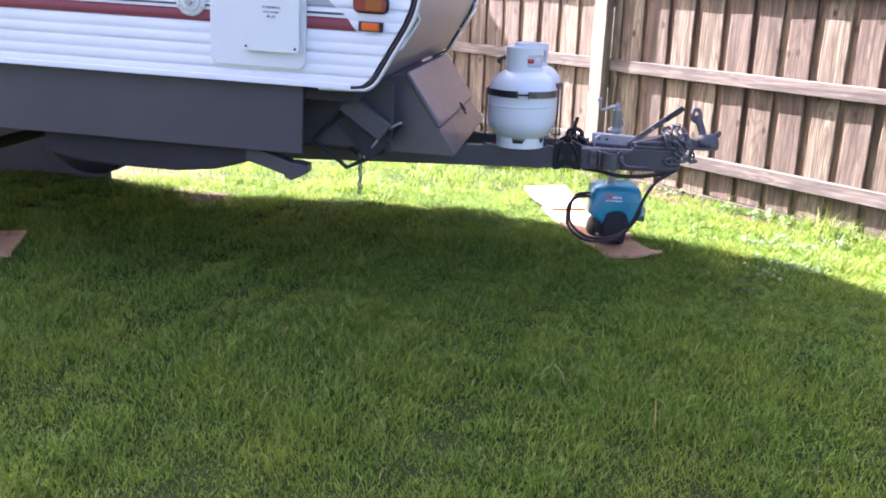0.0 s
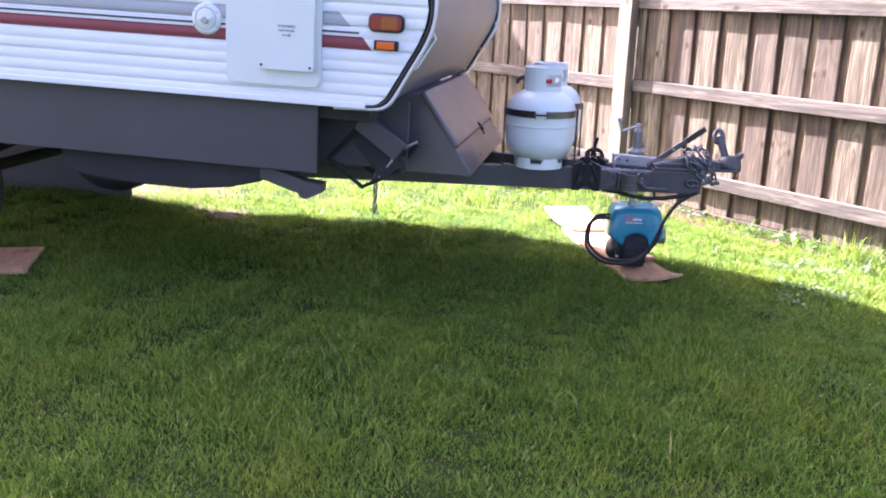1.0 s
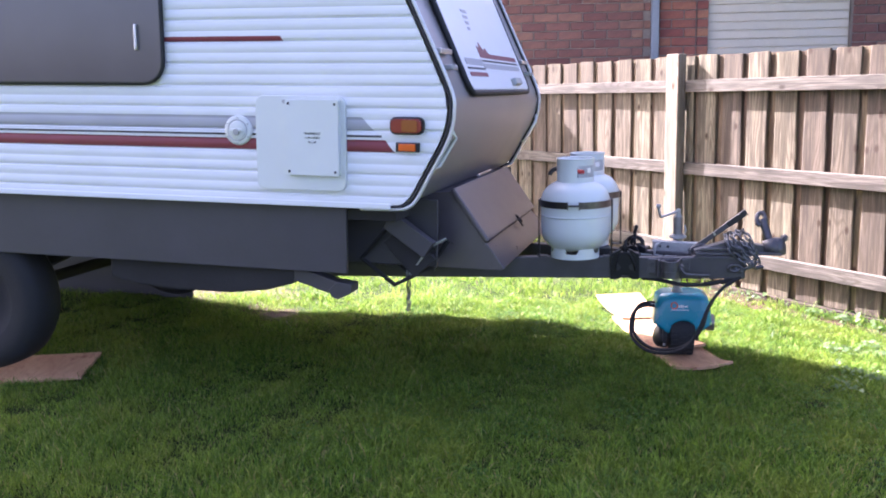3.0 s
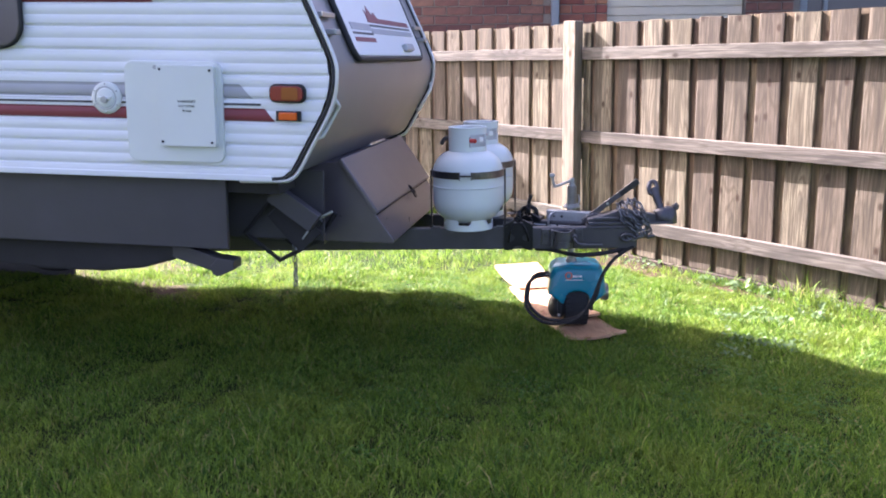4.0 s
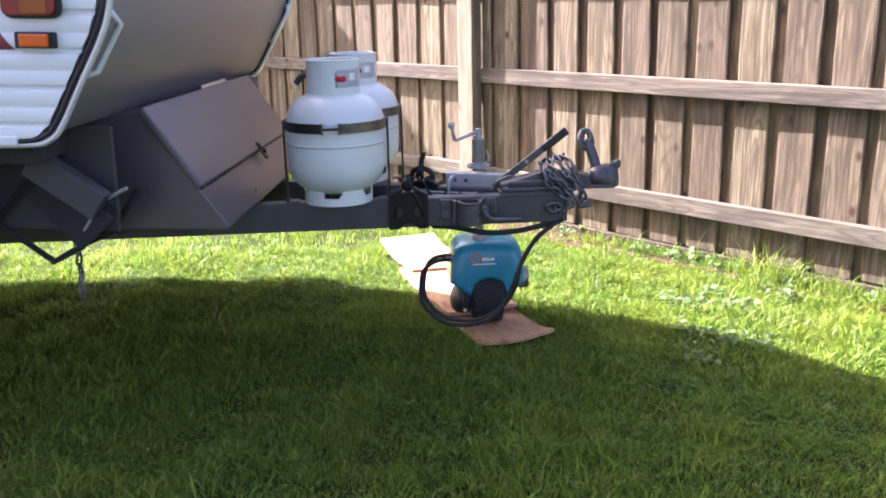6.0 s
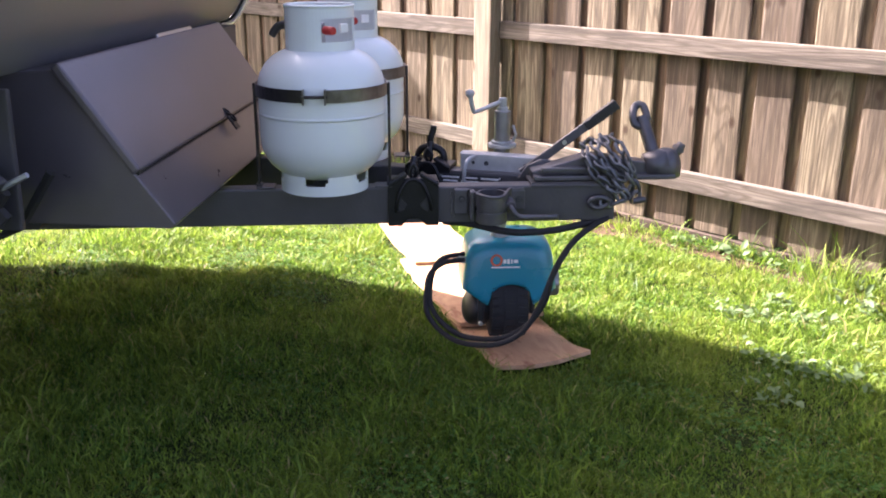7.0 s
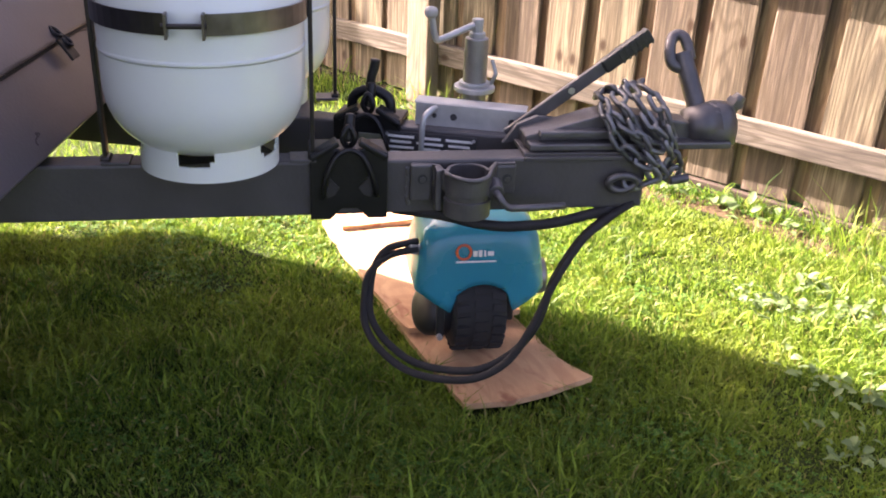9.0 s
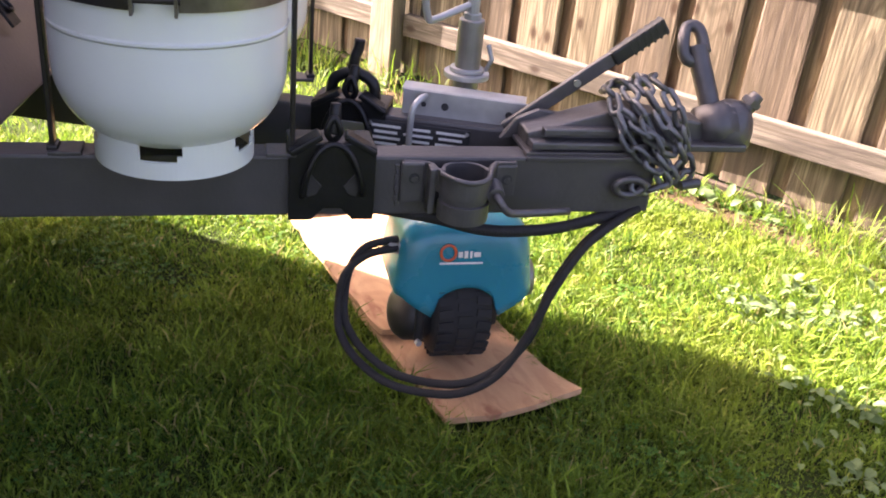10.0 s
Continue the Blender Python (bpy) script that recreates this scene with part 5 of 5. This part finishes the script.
for s, size in ((0.12, 0.05), (0.62, 0.045), (0.80, 0.055), (1.25, 0.045), (1.42, 0.06), (1.62, 0.045), (1.9, 0.055), (2.3, 0.045)):
    p = FA + fdir * s + Vector((-0.78, -0.62, 0)) * 0.09
    weed(Matrix.Translation((p.x, p.y, lie(p.x, p.y))) @ pose(0, 0, 0, 0, 0, rnd.uniform(0, 360)), 15, size, "tall weed growing against the fence plinth", rnd.randrange(999))

# ---- grass ----
def lawn(count, x0, x1, y0, y1, seed, keep_out, hmin, hmax, wide=0.0024):
    g = np.random.default_rng(seed)
    x, y = g.uniform(x0, x1, count), g.uniform(y0, y1, count)
    ok = np.ones(count, bool)
    for (ax, ay, ang, lx, ly) in keep_out:
        c, s = math.cos(radians(ang)), math.sin(radians(ang))
        u, v = (x - ax) * c + (y - ay) * s, -(x - ax) * s + (y - ay) * c
        ok &= ~((u > 0.004) & (u < lx - 0.004) & (v > 0.012) & (v < ly))
    c, s = math.cos(radians(FANG)), math.sin(radians(FANG))
    ok &= (-(x - FA.x) * s + (y - FA.y) * c) < -0.01
    clump = np.sin(x * 23 + 2.1 * np.sin(y * 13)) * np.sin(y * 21 + 1.7 * np.sin(x * 15)) + 0.8 * np.sin(x * 7.3 - y * 5.1) * np.sin(y * 8.9 + x * 3.3)
    ok &= g.uniform(0, 1, count) < 0.90 + 0.24 * clump
    for (ax, ay, rx, ry, ang, left) in BARE:
        c, s = math.cos(radians(ang)), math.sin(radians(ang))
        u, v = ((x - ax) * c + (y - ay) * s) / rx, (-(x - ax) * s + (y - ay) * c) / ry
        ok &= (u * u + v * v > g.uniform(0.55, 1.25, count)) | (g.uniform(0, 1, count) < left)
    c, s = math.cos(radians(FANG)), math.sin(radians(FANG))
    x, y = x[ok], y[ok]
    n = len(x)
    patch = np.sin(x * 5.1 + 1.3 * np.sin(y * 3.7)) * np.sin(y * 4.3 + 1.1 * np.sin(x * 4.9)) + 0.6 * np.sin(x * 17 + y * 11) * np.sin(y * 19 - x * 7)
    near = -(x - FA.x) * s + (y - FA.y) * c
    h = g.uniform(hmin, hmax, n) * (1 + 0.50 * patch) * (1 + (0.7 + 1.3 * np.clip(clump[ok], 0, 1)) * np.exp(-((near + 0.06) / 0.10) ** 2))
    h *= np.where(g.uniform(0, 1, n) > 0.95, 1.5, 1.0)
    a = g.uniform(0, 2 * np.pi, n)
    lean = g.uniform(0.2, 1.25, n) * h
    w = g.uniform(wide * 0.5, wide, n)
    dx, dy = np.cos(a), np.sin(a)
    b = g.uniform(0, 2 * np.pi, n)
    sx, sy = np.cos(b) * w, np.sin(b) * w
    z = rest(x, y) - 0.004
    V = np.empty((n, 5, 3), np.float32)
    V[:, 0] = np.stack((x - sx, y - sy, z), 1)
    V[:, 1] = np.stack((x + sx, y + sy, z), 1)
    mx, my, mz = x + dx * lean * 0.35, y + dy * lean * 0.35, z + h * 0.62
    V[:, 2] = np.stack((mx + sx * 0.8, my + sy * 0.8, mz), 1)
    V[:, 3] = np.stack((mx - sx * 0.8, my - sy * 0.8, mz), 1)
    V[:, 4] = np.stack((x + dx * lean, y + dy * lean, z + h * 0.92), 1)
    base = np.arange(n)[:, None] * 5
    loops = (base + np.array([[0, 1, 2, 3, 3, 2, 4]])).astype(np.int32)
    me = bpy.data.meshes.new("grass")
    me.vertices.add(n * 5)
    me.vertices.foreach_set("co", V.ravel())
    me.loops.add(n * 7)
    me.loops.foreach_set("vertex_index", loops.ravel())
    me.polygons.add(n * 2)
    st = (np.arange(n)[:, None] * 7 + np.array([[0, 4]])).astype(np.int32)
    me.polygons.foreach_set("loop_start", st.ravel())
    me.update(calc_edges=True)
    me.validate()
    ob = part_of("grass", me, "grass")
    return tagged(ob, "thick green lawn grass with a few dry blades", "grass", kind="stuff")


OUT = [(-0.046, -0.222, BDIR, 0.268, 0.50), (-0.125, 0.06, BDIR, 0.268, 0.64), (-0.235, 0.60, BDIR, 0.268, 0.50), (-3.20, -0.66, BDIR, 0.45, 0.42)]
lawn(300000, -1.7, 1.9, -2.7, 1.3, 1, OUT, 0.014, 0.038, 0.0022)
lawn(210000, -1.35, 1.55, -1.0, 1.25, 6, OUT, 0.012, 0.036, 0.0017)
lawn(75000, -1.6, 1.7, -2.0, 1.2, 11, OUT, 0.022, 0.050, 0.0034)
lawn(175000, -3.6, -1.7, -2.7, 1.3, 2, OUT, 0.017, 0.042)
lawn(110000, -5.0, 1.4, 1.3, 5.0, 3, OUT, 0.024, 0.052)
lawn(30000, -6.5, -3.6, -2.7, 1.3, 5, OUT, 0.024, 0.05)
lawn(20000, 1.9, 2.9, -2.7, 0.6, 4, OUT, 0.032, 0.064)

# ---- clover in the lawn ----
def clover(count, x0, x1, y0, y1, seed, keep_out):
    """Three small round leaflets on each sprig, in drifts."""
    g = np.random.default_rng(seed)
    x, y = g.uniform(x0, x1, count), g.uniform(y0, y1, count)
    ok = np.sin(x * 3.9 + 1.7 * np.sin(y * 2.9)) * np.sin(y * 4.7 - 1.2 * np.sin(x * 3.1)) + 0.5 * np.sin(x * 13 + y * 9) + g.uniform(-0.5, 0.5, count) > 0.25
    for (ax, ay, ang, lx, ly) in keep_out:
        c, s = math.cos(radians(ang)), math.sin(radians(ang))
        u, v = (x - ax) * c + (y - ay) * s, -(x - ax) * s + (y - ay) * c
        ok &= ~((u > -0.01) & (u < lx + 0.01) & (v > -0.01) & (v < ly + 0.01))
    x, y = x[ok], y[ok]
    n = len(x)
    z = rest(x, y) + g.uniform(0.010, 0.026, n)
    size, turn = g.uniform(0.0045, 0.0085, n), g.uniform(0, 2 * np.pi, n)
    V = np.empty((n, 3, 6, 3), np.float32)
    for k in range(3):
        a = turn + k * 2.094 + g.uniform(-0.2, 0.2, n)
        tilt = g.uniform(-0.25, 0.5, n)
        for j, (f, w) in enumerate(((0.05, 0.0), (0.55, 0.48), (1.05, 0.42), (1.0, 0.0), (1.05, -0.42), (0.55, -0.48))):
            V[:, k, j, 0] = x + size * (f * np.cos(a) - w * np.sin(a))
            V[:, k, j, 1] = y + size * (f * np.sin(a) + w * np.cos(a))
            V[:, k, j, 2] = z + size * (tilt * f + 0.3 * abs(w))
    m = n * 3
    me = bpy.data.meshes.new("clover")
    me.vertices.add(m * 6)
    me.vertices.foreach_set("co", V.ravel())
    me.loops.add(m * 8)
    me.loops.foreach_set("vertex_index", (np.arange(m)[:, None] * 6 + np.array([[0, 1, 2, 3, 0, 3, 4, 5]])).astype(np.int32).ravel())
    me.polygons.add(m * 2)
    me.polygons.foreach_set("loop_start", (np.arange(m * 2) * 4).astype(np.int32))
    me.update(calc_edges=True)
    me.validate()
    return tagged(part_of("clover", me, "clover"), "small dark green clover leaves among the grass", "clover", kind="stuff")


clover(34000, -1.6, 1.6, -1.5, 1.2, 9, OUT)

# ---- bricks of the house ----
bme = bpy.data.meshes.new("brick")
bb = box((0.228, 0.02, 0.075), (0, 0, 0), None, 0.004, 1)
bb.to_mesh(bme), bb.free()
bme2 = bpy.data.meshes.new("brick")
bb = box((0.108, 0.02, 0.075), (0, 0, 0), None, 0.004, 1)
bb.to_mesh(bme2), bb.free()
bme_o, bme2_o = bme.copy(), bme2.copy()
wall_parts = [o for o in house.children if o.name.startswith("wall")]
rnd = random.Random(7)
for i in range(13):
    z = 1.36 + i * 0.086
    for j in range(12):
        part_of("brick", bme, "brick", wall_parts[0], at=pose(-0.20 - j * 0.24 - (0.12 if i % 2 else 0), 0.064, z, 0, rnd.uniform(-0.4, 0.4), 0))
    part_of("brick", bme2, "brick", wall_parts[0], at=pose(-0.145 if i % 2 else -0.024, 0.064, z))
    for j, (me, xx) in enumerate(((bme_o, 0.185), (bme2_o, 0.365), (bme2_o, 0.485)) if i % 2 else ((bme2_o, 0.125), (bme_o, 0.305), (bme2_o, 0.485))):
        part_of("brick", me, "brick_o", wall_parts[1], at=pose(xx, 0.064, z))
    for j, (me, xx) in enumerate(((bme, 2.03), (bme, 2.27)) if i % 2 else ((bme2, 1.97), (bme, 2.15), (bme2, 2.33))):
        part_of("brick", me, "brick", wall_parts[2], at=pose(xx, 0.064, z))
